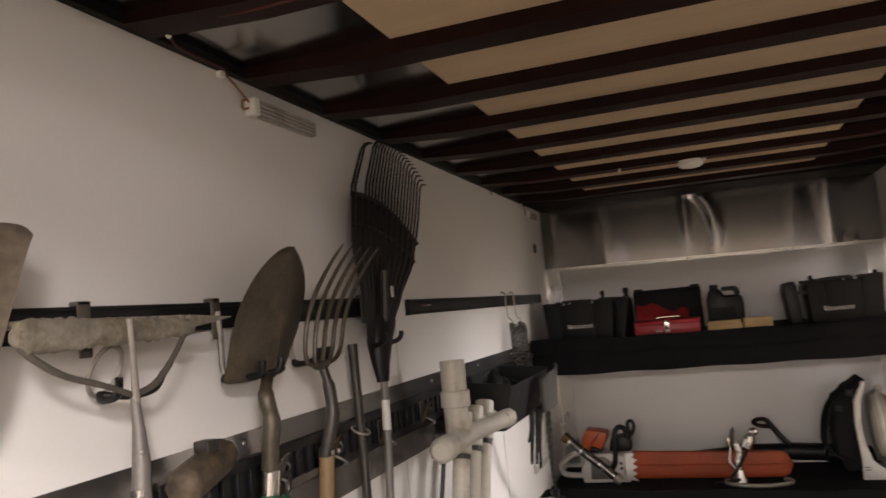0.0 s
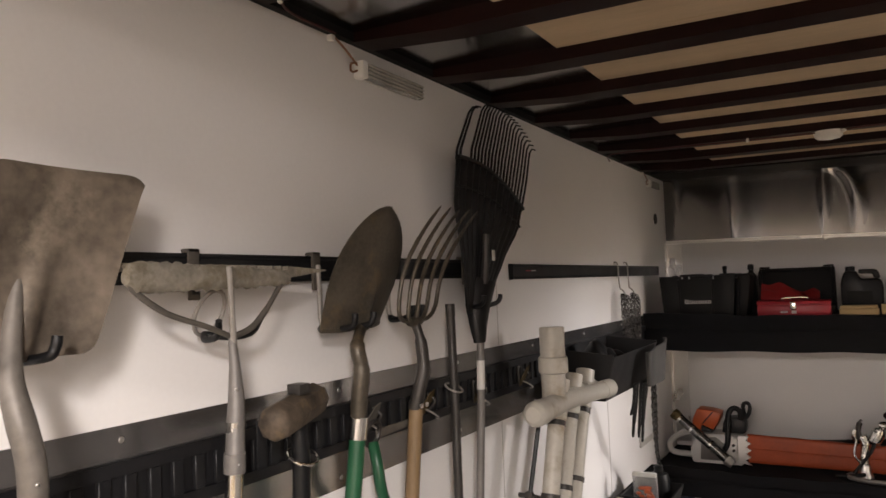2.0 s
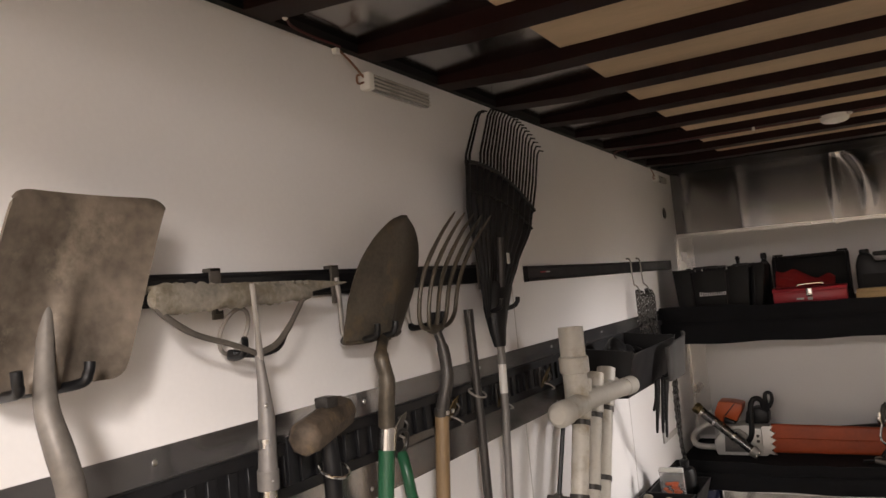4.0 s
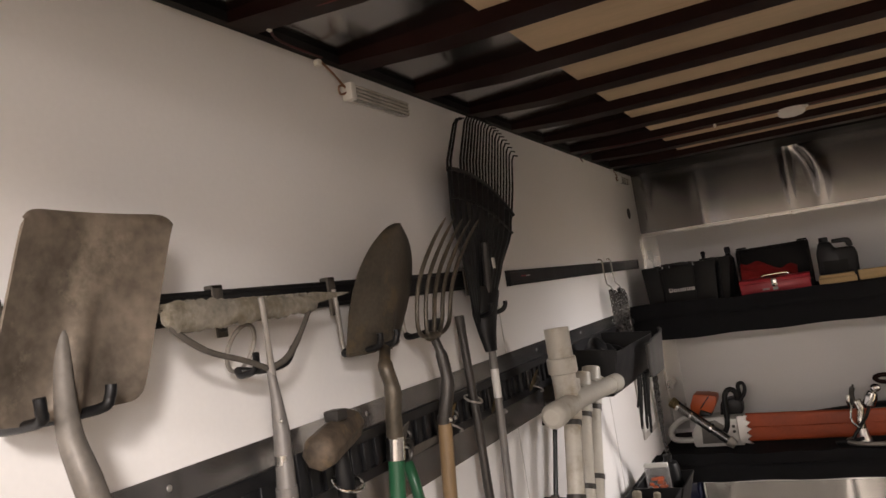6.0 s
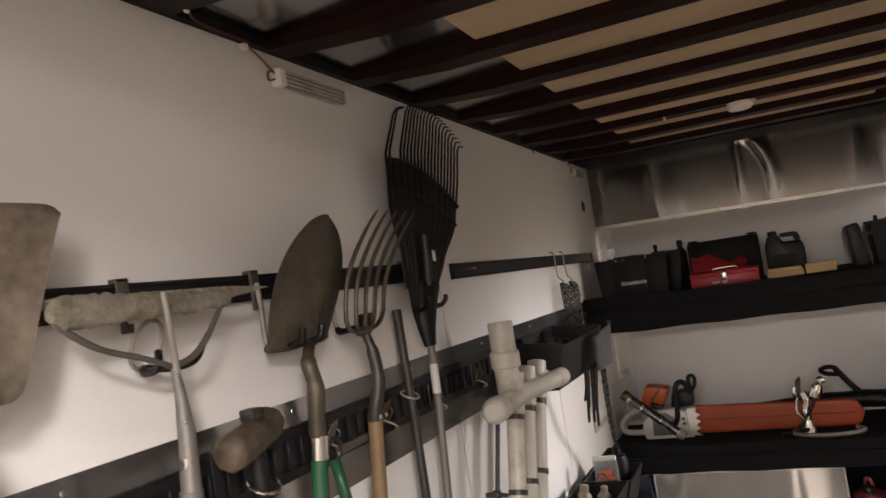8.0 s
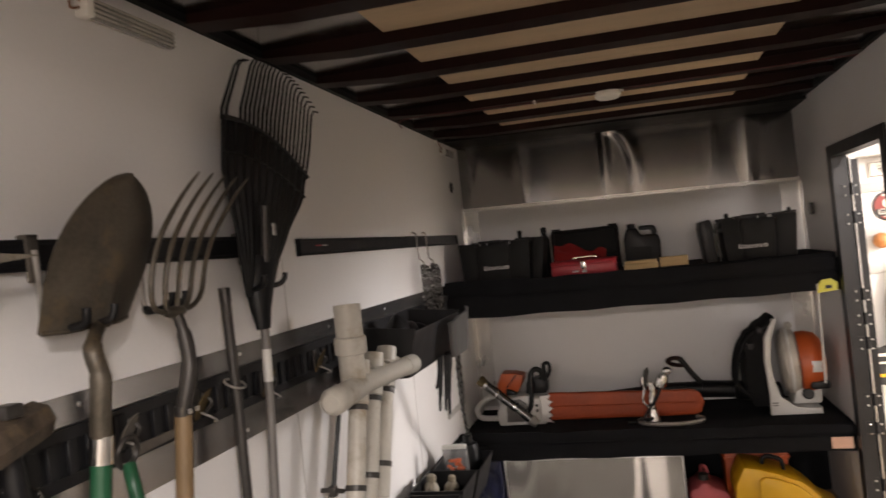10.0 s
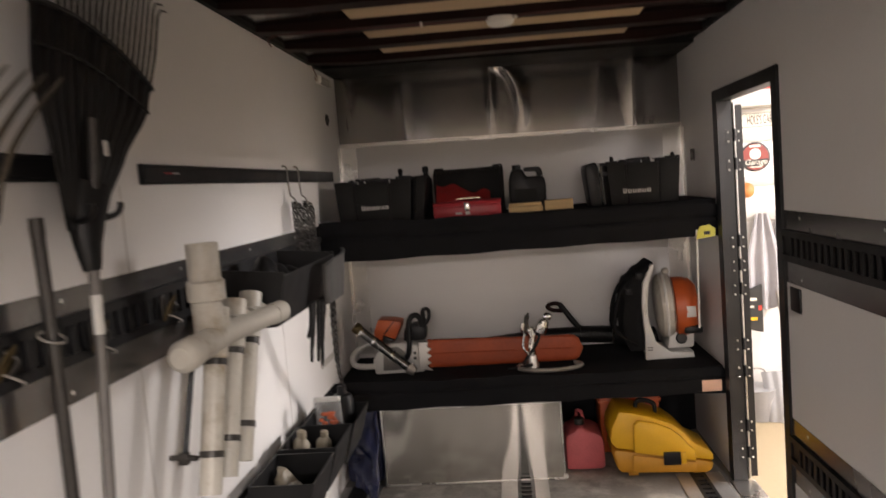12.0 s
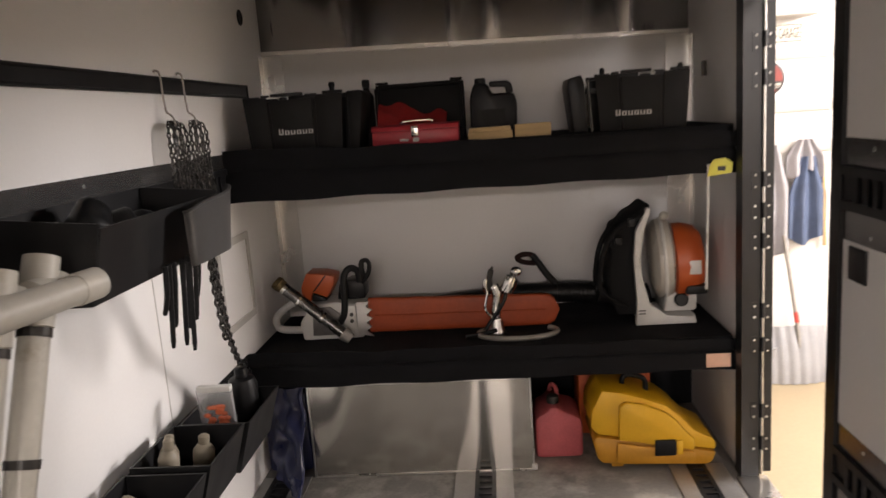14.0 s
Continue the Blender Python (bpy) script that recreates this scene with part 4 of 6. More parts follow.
def chain_bunch(name, y, label):
    t = thing(name, None, label, "chain", "hanging chains")
    part("hook", tb(curve([(0.030, y, 1.64), (0.026, y, 1.70), (0.024, y, 1.765), (0.010, y, 1.779), (0.004, y, 1.774)]), 0.0038, 8), M_GREYSTEEL, t, "bright S-hook")
    part("lower_hook", tb(curve([(0.030, y, 1.64), (0.046, y + 0.006, 1.625), (0.055, y, 1.60), (0.040, y - 0.005, 1.59)]), 0.0038, 8), M_GREYSTEEL, t)
    for i in range(6):
        o = (i - 2.5) * 0.024
        zb = (1.325, 1.34, 1.315, 1.33, 1.30, 1.335)[i]
        bm = chain(bmesh.new(), [(0.048, y + o * 0.5, 1.608), (0.055 + 0.008 * (i % 2), y + o, 1.57), (0.060, y + o * 1.15, 1.45), (0.060 + 0.006 * (i % 2), y + o * 1.1, zb)], 0.016, 0.0029)
        part("chain_length", bm, M_CHAIN, t)
    return t


chain_bunch("chain_set", 4.46, "bunch of dark oily chain lengths on a bright S-hook")
chain_bunch("chain_set", 4.64, "bunch of dark oily chain lengths on a bright S-hook")

t = thing("bungee_bundle", None, "black straps and a long chain trailing below the tray", "strap bundle")
for i, (y, x, zb) in enumerate(((3.86, 0.262, 1.05), (3.90, 0.268, 0.985), (3.95, 0.262, 1.02), (3.985, 0.268, 1.035), (4.02, 0.262, 1.09), (3.80, 0.266, 1.10), (3.83, 0.262, 1.0), (3.93, 0.275, 0.96))):
    part("strap", tb(curve([(x, y, 1.235), (x - 0.01, y + 0.01, 1.16), (x - 0.03, y + 0.025, zb)]), [0.008] * 6 + [0.0075] * 6 + [0.005], 8, True, 0.6), M_PLASTIC, t)
part("long_chain", chain(bmesh.new(), [(0.285, 4.06, 1.25), (0.26, 4.15, 1.05), (0.22, 4.30, 0.85), (0.20, 4.45, 0.70), (0.19, 4.52, 0.575)], 0.022, 0.005), M_CHAIN, t, "long oily chain")
part("long_chain", chain(bmesh.new(), [(0.285, 4.05, 1.25), (0.265, 4.10, 1.12), (0.25, 4.16, 0.98), (0.245, 4.19, 0.92)], 0.022, 0.0045), M_CHAIN, t)

for y, za, zb in ((3.03, 0.600, 1.203), (1.81, 0.600, 1.203), (4.25, 0.600, 1.203), (3.03, 1.470, 1.702), (3.03, 1.772, 2.334)):
    solid("wall_joint", bx(0.0, 0.0012, y - 0.003, y + 0.003, za, zb), M_SLAT, "thin grey joint between wall panels", "joint", "wall joints", "structure")

# shallow frame on the wall
t = thing("wall_hatch_frame", None, "white access hatch with a grey rim set in the wall", "hatch", kind="structure")
bm = bmesh.new()
ya, yb, za, zb = 4.79, 5.17, 0.74, 1.12
for y0, y1, z0, z1 in ((ya, ya + 0.03, za, zb), (yb - 0.03, yb, za, zb), (ya + 0.03, yb - 0.03, za, za + 0.03), (ya + 0.03, yb - 0.03, zb - 0.03, zb)):
    box(bm, 0.0, 0.010, y0, y1, z0, z1)
part("rim", bm, M_SLAT, t, "grey plastic rim")
part("hatch_panel", bx(0.0, 0.004, ya + 0.0305, yb - 0.0305, za + 0.0305, zb - 0.0305), M_WALL, t)


# ---------- bins on the low track ----------
def bin_unit(y0, y1, ztop, label):
    t = thing("parts_bin", None, label, "bin", "parts bins")
    xo, zb = 0.305, ztop - 0.17
    part("near_panel", prism(bmesh.new(), [(0.08, zb), (xo - 0.05, zb), (xo, ztop), (0.08, ztop)], "y", y0, y0 + 0.006), M_BIN, t)
    part("far_panel", prism(bmesh.new(), [(0.08, zb), (xo - 0.05, zb), (xo, ztop), (0.08, ztop)], "y", y1 - 0.006, y1), M_BIN, t)
    part("front_panel", prism(bmesh.new(), [(xo - 0.056, zb), (xo - 0.05, zb), (xo, ztop), (xo - 0.006, ztop)], "y", y0 + 0.0065, y1 - 0.0065), M_BIN, t)
    part("back_panel", bx(0.073, 0.0795, y0, y1, zb, ztop), M_BIN, t)
    part("base_panel", bx(0.0805, xo - 0.058, y0 + 0.0065, y1 - 0.0065, zb, zb + 0.006), M_BIN, t)
    part("hanger", bx(0.0152, 0.0725, y0 + 0.05, y1 - 0.05, ztop - 0.15, ztop - 0.08), M_BIN, t)
    return t


bin_unit(3.49, 3.79, 0.668, "black open parts bin holding rags and small packets")
bin_unit(3.82, 4.10, 0.672, "black open parts bin holding spray bottles")
bin_unit(4.14, 4.46, 0.655, "black open parts bin with a tall angled front")


def spray(y, x, z0, h, r, label):
    t = thing("spray_can", None, label, "spray can", "bottles in the bins")
    part("can", lathe(bmesh.new(), [(r * 0.9, 0), (r, 0.005), (r, h * 0.72), (r * 0.7, h * 0.8), (r * 0.45, h * 0.83)], (x, y, z0), (0.1, 0.05, 1), 18), M_LINER, t)
    part("cap", lathe(bmesh.new(), [(r * 0.5, 0), (r * 0.52, h * 0.13), (r * 0.3, h * 0.16)], (x + 0.083 * h, y + 0.041 * h, z0 + h * 0.83), (0.1, 0.05, 1), 14), M_LINER, t)
    return t


spray(3.90, 0.13, 0.5085, 0.21, 0.030, "tan spray can standing in the bin")
spray(4.01, 0.19, 0.5085, 0.17, 0.032, "small pale spray can leaning in the bin")
spray(3.97, 0.10, 0.5085, 0.19, 0.028, "tan spray can standing in the bin")
for i, (y, x, s) in enumerate(((3.57, 0.13, 0.048), (3.64, 0.19, 0.045), (3.71, 0.13, 0.050))):
    bm = ball(bmesh.new(), (x, y, 0.5045 + s * 1.25), s, (1, 0.8, 1.25), 3)
    for v in bm.verts:
        v.co += V(*[0.05 * noise.noise(v.co * 16 + V(i * 3, j * 5, 1)) for j in range(3)])
        v.co.z = max(v.co.z, 0.5046)
    solid("rag", bm, (M_LINER, M_SMOKE, M_LINER)[i], ("crumpled tan rag lying in the parts bin", "crumpled pale grey rag lying in the parts bin", "crumpled brown rag lying in the parts bin")[i], "rag", "rags")
t = thing("parts_packet", None, "clear plastic packet of orange parts hanging in the bin", "packet")
bm = sheet(bmesh.new(), lambda u, v: (0.125 + 0.115 * u, 4.185 + 0.008 * math.sin(u * 3) + 0.02 * (1 - v), 0.52 + 0.235 * v + 0.004 * math.sin(u * 5)), 8, 8, 0.012)
part("bag", bm, M_PLBAG, t)
bm = bmesh.new()
random.seed(7)
for k in range(44):
    ball(bm, (0.140 + random.random() * 0.085, 4.188 + random.random() * 0.008, 0.560 + random.random() * 0.135), 0.011, (1.2, 0.4, 0.8), 1)
part("orange_parts", bm, M_ORANGEBITS, t, "orange plastic parts")
part("header_card", bx(0.127, 0.238, 4.178, 4.204, 0.745, 0.764, 0.003), M_SAWWHITE, t)
t = thing("black_jug", None, "black plastic jug standing in the bin", "jug")
part("body", lathe(bmesh.new(), [(0.04, 0), (0.05, 0.01), (0.052, 0.195), (0.044, 0.222), (0.022, 0.228), (0.022, 0.24)], (0.20, 4.39, 0.4915), (0, 0, 1), 18), M_PLASTIC, t)
part("cap", lathe(bmesh.new(), [(0.022, 0), (0.022, 0.02), (0.018, 0.023)], (0.20, 4.39, 0.7316), (0, 0, 1), 14), M_PLASTIC, t)


# ---------- shelves across the end wall ----------
def shelf(name, ztop_l, ztop_r, zbot, zflat, label):
    t = thing(name, None, label, "shelf", "end shelves")
    part("board", bx(0.003, W - 0.003, 5.03, END - 0.009, zflat - 0.05, zflat), M_SHELF, t)

    def f(u, v):
        x = 0.004 + u * (W - 0.008)
        top = ztop_l + (ztop_r - ztop_l) * u + 0.004 * math.sin(u * 17) + 0.003 * math.sin(u * 41)
        z = zbot + v * (top - zbot)
        crease = 0.012 * math.exp(-((v - 0.58 - 0.03 * math.sin(u * 9)) / 0.05) ** 2)
        return (x, 5.0 + crease + 0.004 * math.sin(u * 23 + v * 3) * (1 - v), z + 0.003 * math.sin(u * 29) * (1 - v))
    part("front_skirt", sheet(bmesh.new(), f, 60, 12, 0.012), M_SHELF, t, "black cloth-covered front board")
    part("bottom_board", bx(0.003, W - 0.003, 5.03, END - 0.009, zbot + 0.01, zbot + 0.02), M_SHELF, t)
    return t


SH1, SH2 = 1.452, 0.574
shelf("shelf_upper", 1.480, 1.428, 1.262, SH1, "deep black cloth-covered shelf across the end wall loaded with gear")
shelf("shelf_lower", 0.600, 0.574, 0.440, SH2, "deep black cloth-covered lower shelf across the end wall holding power tools")
# black sheet added over the white end wall as the shade under the shelf
solid("under_shelf_shade_panel", bx(0.002, W - 0.002, END - 0.008, END - 0.001, 0.0, 0.45), M_SHELF, "black panel on the end wall standing in for the shade under the shelf", "wall panel", kind="structure")
solid("shelf_sticker", bx(1.955, 2.055, 4.988, 4.9905, 0.452, 0.512, 0.001), M_PEACH, "small peach paper sticker on the black shelf front", "sticker")
t = thing("marker_flag", None, "yellow tape flag with a thin pale rod on the shelf end", "flag")
bm = bmesh.new()
prism(bm, [(1.962, 1.252), (2.055, 1.262), (2.06, 1.30), (2.03, 1.322), (1.985, 1.318), (1.968, 1.29)], "y", 4.978, 4.984)
part("tape", bm, M_TAGYEL, t, "yellow tape flag with a small dark mark")
part("mark", bx(2.0, 2.03, 4.9765, 4.9778, 1.272, 1.290), M_SIGNBLK, t)
part("rod", tb([(1.967, 4.988, 1.30), (1.962, 4.989, 1.05), (1.958, 4.992, 0.79)], 0.0055, 8), M_SAWWHITE, t, "thin pale rod")


def bars(parent, x0, x1, y, z, h):
    """A brand print given as plain bars of its size."""
    n = 6
    w = (x1 - x0) / n
    for i in range(n):
        hh = h * (1.0 if i == 0 else 0.72)
        part("print_bar", bx(x0 + i * w + w * 0.12, x0 + (i + 1) * w - w * 0.12, y - 0.0012, y - 0.0002, z, z + hh), M_LIGHTTEXT, parent)
        part("print_gap", bx(x0 + i * w + w * 0.36, x0 + (i + 1) * w - w * 0.36, y - 0.0018, y - 0.0013, z + hh * 0.22, z + hh * (0.78 if i % 2 else 1.0)), M_TOTE, parent)


def tote(x0, x1, y0, y1, z1, tx0, tx1, tz, label, side):
    t = thing("tool_tote", None, label, "tool tote", "totes on the shelf")
    z0 = SH1 + 0.001
    w = x1 - x0

    def wall(y, back, u0, u1, top):
        """A moulded upright panel that leans outwards to the top."""
        bm = bmesh.new()
        k = 0.018
        quad = [(x0 + k + (w - 2 * k) * u0, z0), (x0 + k + (w - 2 * k) * u1, z0), (x0 + w * u1, top), (x0 + w * u0, top)]
        return prism(bm, quad, "y", y, y + back, 0.003)
    part("body", prism(bmesh.new(), [(x0 + 0.022, z0), (x1 - 0.022, z0), (x1 - 0.004, z1 - 0.02), (x0 + 0.004, z1 - 0.02)], "y", y0 + 0.012, y1, 0.006), M_TOTE, t, "dark moulded body")
    part("front_panel", wall(y0, 0.0115, 0.27, 0.70, z1 - 0.016), M_TOTE, t)
    part("corner_post", wall(y0 + 0.004, 0.0075, 0.0, 0.24, z1 - 0.004), M_TOTE, t)
    part("corner_post", wall(y0 + 0.004, 0.0075, 0.73, 1.0, z1 - 0.004), M_TOTE, t)
    # stepped rim
    for u0, u1, h in ((0.0, 0.16, 0.0), (0.18, 0.26, 0.006), (0.28, 0.60, 0.010), (0.62, 0.74, 0.002), (0.80, 1.0, 0.008)):
        part("rim", bx(x0 + w * u0, x0 + w * u1, y0 + 0.006, y0 + 0.030, z1 - 0.0035, z1 + h, 0.004), M_PLASTIC, t)
        part("rim", bx(x0 + w * u0, x0 + w * u1, y1 - 0.030, y1 - 0.006, z1 - 0.0195, z1 + h * 0.7, 0.004), M_PLASTIC, t)
    if side > 0:
        part("knob", tb([(x0 + w * 0.80, y1 - 0.10, z1 - 0.02), (x0 + w * 0.80, y1 - 0.10, z1 + 0.028), (x0 + w * 0.80, y1 - 0.10, z1 + 0.040), (x0 + w * 0.80, y1 - 0.10, z1 + 0.052)], [0.010, 0.011, 0.015, 0.010], 12), M_PLASTIC, t)
        part("side_pocket", prism(bmesh.new(), [(x1 - 0.012, z0), (x1 + 0.045, z0), (x1 + 0.078, z1 - 0.012), (x1 + 0.066, z1 + 0.004), (x1 + 0.008, z1 + 0.002), (x1 + 0.003, z1 - 0.03)], "y", y0 + 0.05, y1 - 0.04, 0.006), M_TOTE, t, "slanted side pocket")
        part("pocket_edge", tb([(x1 + 0.004, y0 + 0.046, z0 + 0.012), (x1 + 0.018, y0 + 0.046, z1 - 0.02)], 0.005, 8), M_PLASTIC, t)
    else:
        part("flap", prism(bmesh.new(), [(x0 - 0.090, z0), (x0 - 0.028, z0), (x0 - 0.040, z1 - 0.03), (x0 - 0.052, z1 + 0.004), (x0 - 0.105, z1 - 0.008), (x0 - 0.112, z1 - 0.04)], "y", y0 + 0.01, y1 - 0.08, 0.008), M_PLASTIC, t, "black side flap")
        part("hinge_rod", tb([(x0 - 0.016, y0 + 0.012, z0 + 0.004), (x0 - 0.028, y0 + 0.012, z1 - 0.02)], 0.006, 8), M_DSTEEL, t)
        part("hinge_lug", bx(x0 - 0.034, x0 + 0.02, y0 + 0.02, y0 + 0.05, z1 - 0.075, z1 - 0.05, 0.004), M_PLASTIC, t)
        for u in (0.10, 0.93):
            part("knob", tb([(x0 + w * u, y0 + 0.06, z1 - 0.03), (x0 + w * u, y0 + 0.06, z1 + 0.016), (x0 + w * u, y0 + 0.06, z1 + 0.026)], [0.010, 0.011, 0.007], 12), M_PLASTIC, t)
    bars(t, tx0, tx1, y0 - 0.0005, tz, 0.024)
    return t


tote(0.095, 0.515, 5.045, 5.36, 1.690, 0.235, 0.385, 1.530, "dark grey moulded tool tote with pale print and a side pocket", 1)
tote(1.545, 1.925, 5.075, 5.38, 1.682, 1.622, 1.770, 1.512, "dark grey moulded tool tote with pale print and a black flap", -1)
t = thing("bottle", None, "small black bottle standing behind the tote", "bottle")
part("body", lathe(bmesh.new(), [(0.03, 0), (0.033, 0.01), (0.033, 0.22), (0.014, 0.25), (0.014, 0.26)], (0.555, 5.42, SH1 + 0.001), (0, 0, 1), 16), M_PLASTIC, t)
part("cap", lathe(bmesh.new(), [(0.018, 0), (0.018, 0.03), (0.012, 0.035)], (0.555, 5.42, SH1 + 0.2615), (0, 0, 1), 12), M_PLASTIC, t)

t = thing("open_tool_case", None, "black plastic tool case standing open with a red cloth in it", "tool case")
part("lid", bx(0.605, 1.005, 5.375, 5.39, SH1 + 0.002, 1.715, 0.006), M_DARK, t, "black hollow lid")
part("lid_rim", bx(0.605, 0.622, 5.33, 5.3745, 1.505, 1.700, 0.006), M_DARK, t)
part("lid_rim", bx(0.988, 1.005, 5.33, 5.3745, 1.505, 1.705, 0.006), M_DARK, t)
part("lid_rim", bx(0.6225, 0.9875, 5.33, 5.3745, 1.698, 1.715, 0.006), M_DARK, t)
for x in (0.612, 0.945):
    part("lid_corner", bx(x, x + 0.055, 5.335, 5.37, 1.7155, 1.726, 0.004), M_DARK, t)
part("tray_half", bx(0.60, 1.0, 5.20, 5.325, SH1 + 0.002, 1.50, 0.012), M_DARK, t)
bm = bmesh.new()


def drape(u, v):
    e = 0.018 * noise.noise(V(u * 5, v * 5, 2)) + 0.012 * math.sin(u * 11 + v * 4)
    return (0.625 + u * 0.30, 5.215 + v * 0.10 + e * 0.4, 1.515 + 0.125 * (v ** 0.7) * (1 - 0.6 * u) + e)


sheet(bm, drape, 26, 12, 0.006)
solid("red_cloth", bm, M_REDCLOTH, "crumpled red cloth lying in the open case", "cloth")

t = thing("toolbox", None, "small red steel toolbox with a bright hasp", "toolbox")
part("body", bx(0.618, 0.982, 5.085, 5.195, SH1 + 0.002, 1.512, 0.006), M_RED, t)
part("lid", prism(bmesh.new(), [(5.083, 1.5125), (5.197, 1.5125), (5.190, 1.530), (5.165, 1.537), (5.115, 1.537), (5.090, 1.530)], "x", 0.616, 0.984, 0.002), M_RED, t)
part("hasp", bx(0.785, 0.815, 5.077, 5.0825, 1.485, 1.530, 0.002), M_CHROME, t, "bright hasp")
part("hasp_knob", ball(bmesh.new(), (0.80, 5.075, 1.492), 0.009), M_CHROME, t)
part("print_bar", bx(0.735, 0.772, 5.0835, 5.0848, 1.468, 1.478), M_LIGHTTEXT, t)
part("print_bar", bx(0.79, 0.815, 5.0835, 5.0848, 1.464, 1.480), M_LIGHTTEXT, t)
part("handle", tb(curve([(0.74, 5.14, 1.537), (0.75, 5.138, 1.548), (0.86, 5.138, 1.550), (0.87, 5.14, 1.537)]), 0.004, 8), M_CHROME, t)

t = thing("oil_jug", None, "black plastic oil jug with a moulded handle", "jug")
part("body", prism(bmesh.new(), [(1.030, SH1 + 0.001), (1.228, SH1 + 0.001), (1.234, 1.600), (1.222, 1.640), (1.128, 1.640), (1.112, 1.684), (1.052, 1.686), (1.032, 1.625)], "y", 5.20, 5.31, 0.014), M_PLASTIC, t)
part("handle", prism(bmesh.new(), [(1.190, 1.6405), (1.222, 1.6405), (1.214, 1.680), (1.196, 1.692), (1.118, 1.692), (1.118, 1.668), (1.186, 1.666)], "y", 5.222, 5.288, 0.008), M_PLASTIC, t, "moulded loop handle")
part("cap", lathe(bmesh.new(), [(0.024, 0), (0.024, 0.022), (0.02, 0.026)], (1.08, 5.255, 1.683), (0, 0, 1), 16), M_PLASTIC, t)
part("label_panel", bx(1.06, 1.18, 5.1975, 5.1995, 1.505, 1.575), M_TOTE, t)
solid("wood_offcut", bx(1.020, 1.205, 5.09, 5.18, SH1 + 0.001, 1.484, 0.003), M_PINE, "short pale pine offcut lying under a thinner one", "wood block", "wood offcuts")
solid("wood_offcut", bx(1.024, 1.198, 5.10, 5.185, 1.4845, 1.502, 0.003), M_PINE, "thin pale pine offcut lying on another offcut", "wood block", "wood offcuts")
solid("wood_offcut", bx(1.215, 1.365, 5.10, 5.18, SH1 + 0.001, 1.506, 0.003), M_PINE, "short pale pine offcut lying on the shelf", "wood block", "wood offcuts")


# ---------- lower shelf ----------
def chainsaw():
    t = thing("chainsaw", None, "large chainsaw with an orange scabbard over its bar", "chainsaw")
    z = SH2 + 0.002
    part("crankcase", prism(bmesh.new(), [(0.19, z), (0.475, z), (0.49, 0.67), (0.475, 0.735), (0.36, 0.755), (0.24, 0.745), (0.18, 0.66)], "y", 5.24, 5.40, 0.012), M_SAWWHITE, t, "pale grey engine housing")
    part("top_cover", prism(bmesh.new(), [(0.200, 0.757), (0.240, 0.757), (0.250, 0.800), (0.318, 0.772), (0.354, 0.836), (0.360, 0.872), (0.304, 0.886), (0.228, 0.892), (0.198, 0.825)], "y", 5.255, 5.385, 0.006), M_ORANGE, t, "orange plastic top cover")
    part("cover_seam", prism(bmesh.new(), [(0.252, 0.806), (0.316, 0.880), (0.322, 0.878), (0.262, 0.806)], "y", 5.2525, 5.2545), M_PLASTIC, t)
    part("starter_cover", prism(bmesh.new(), [(0.24, 0.60), (0.36, 0.60), (0.375, 0.70), (0.33, 0.735), (0.25, 0.73)], "y", 5.228, 5.2385, 0.003), M_POLE, t, "grey starter cover")
    part("air_filter", prism(bmesh.new(), [(0.246, 0.758), (0.314, 0.758), (0.314, 0.770), (0.252, 0.796)], "y", 5.25, 5.375, 0.004), M_PLASTIC, t, "black filter housing")
    part("brake_housing", prism(bmesh.new(), [(0.362, 0.757), (0.492, 0.757), (0.498, 0.815), (0.476, 0.850), (0.420, 0.850), (0.375, 0.830)], "y", 5.262, 5.375, 0.01), M_PLASTIC, t, "black brake housing")
    part("rear_handle", tb(curve([(0.20, 5.32, 0.742), (0.135, 5.32, 0.738), (0.062, 5.32, 0.690), (0.045, 5.32, 0.648), (0.075, 5.32, 0.612), (0.20, 5.32, 0.606)]), 0.0165, 12, True, 1.1), M_SAWWHITE, t, "pale looped rear handle")
    part("front_handle", tb(curve([(0.360, 5.235, 0.640), (0.396, 5.226, 0.700), (0.405, 5.226, 0.790), (0.408, 5.228, 0.862), (0.424, 5.235, 0.900), (0.448, 5.245, 0.908), (0.470, 5.255, 0.888), (0.474, 5.262, 0.840)]), 0.0155, 12), M_PLASTIC, t, "black tubular front handle")
    part("hand_guard", tb(curve([(0.486, 5.262, 0.835), (0.518, 5.255, 0.878), (0.527, 5.25, 0.918), (0.516, 5.25, 0.940), (0.494, 5.25, 0.934), (0.490, 5.25, 0.905), (0.492, 5.26, 0.868), (0.478, 5.262, 0.835)]), 0.0095, 10, True, 1.4), M_PLASTIC, t, "slotted black hand guard")
    part("spike_bumper", prism(bmesh.new(), [(0.455, 0.600), (0.525, 0.588), (0.492, 0.615), (0.52, 0.632), (0.495, 0.652), (0.525, 0.672), (0.497, 0.690), (0.525, 0.712), (0.496, 0.728), (0.515, 0.752), (0.455, 0.752)], "y", 5.222, 5.234), M_ALU, t, "toothed metal bumper")
    part("chain_cover", prism(bmesh.new(), [(0.385, 0.605), (0.45, 0.60), (0.452, 0.735), (0.40, 0.74)], "y", 5.226, 5.239, 0.004), M_SAWWHITE, t)
    part("cover_nut", lathe(bmesh.new(), [(0.009, 0), (0.009, 0.006), (0.006, 0.008)], (0.43, 5.226, 0.665), (0, -1, 0), 8), M_DSTEEL, t)
    part("cover_nut", lathe(bmesh.new(), [(0.009, 0), (0.009, 0.006), (0.006, 0.008)], (0.43, 5.226, 0.695), (0, -1, 0), 8), M_DSTEEL, t)

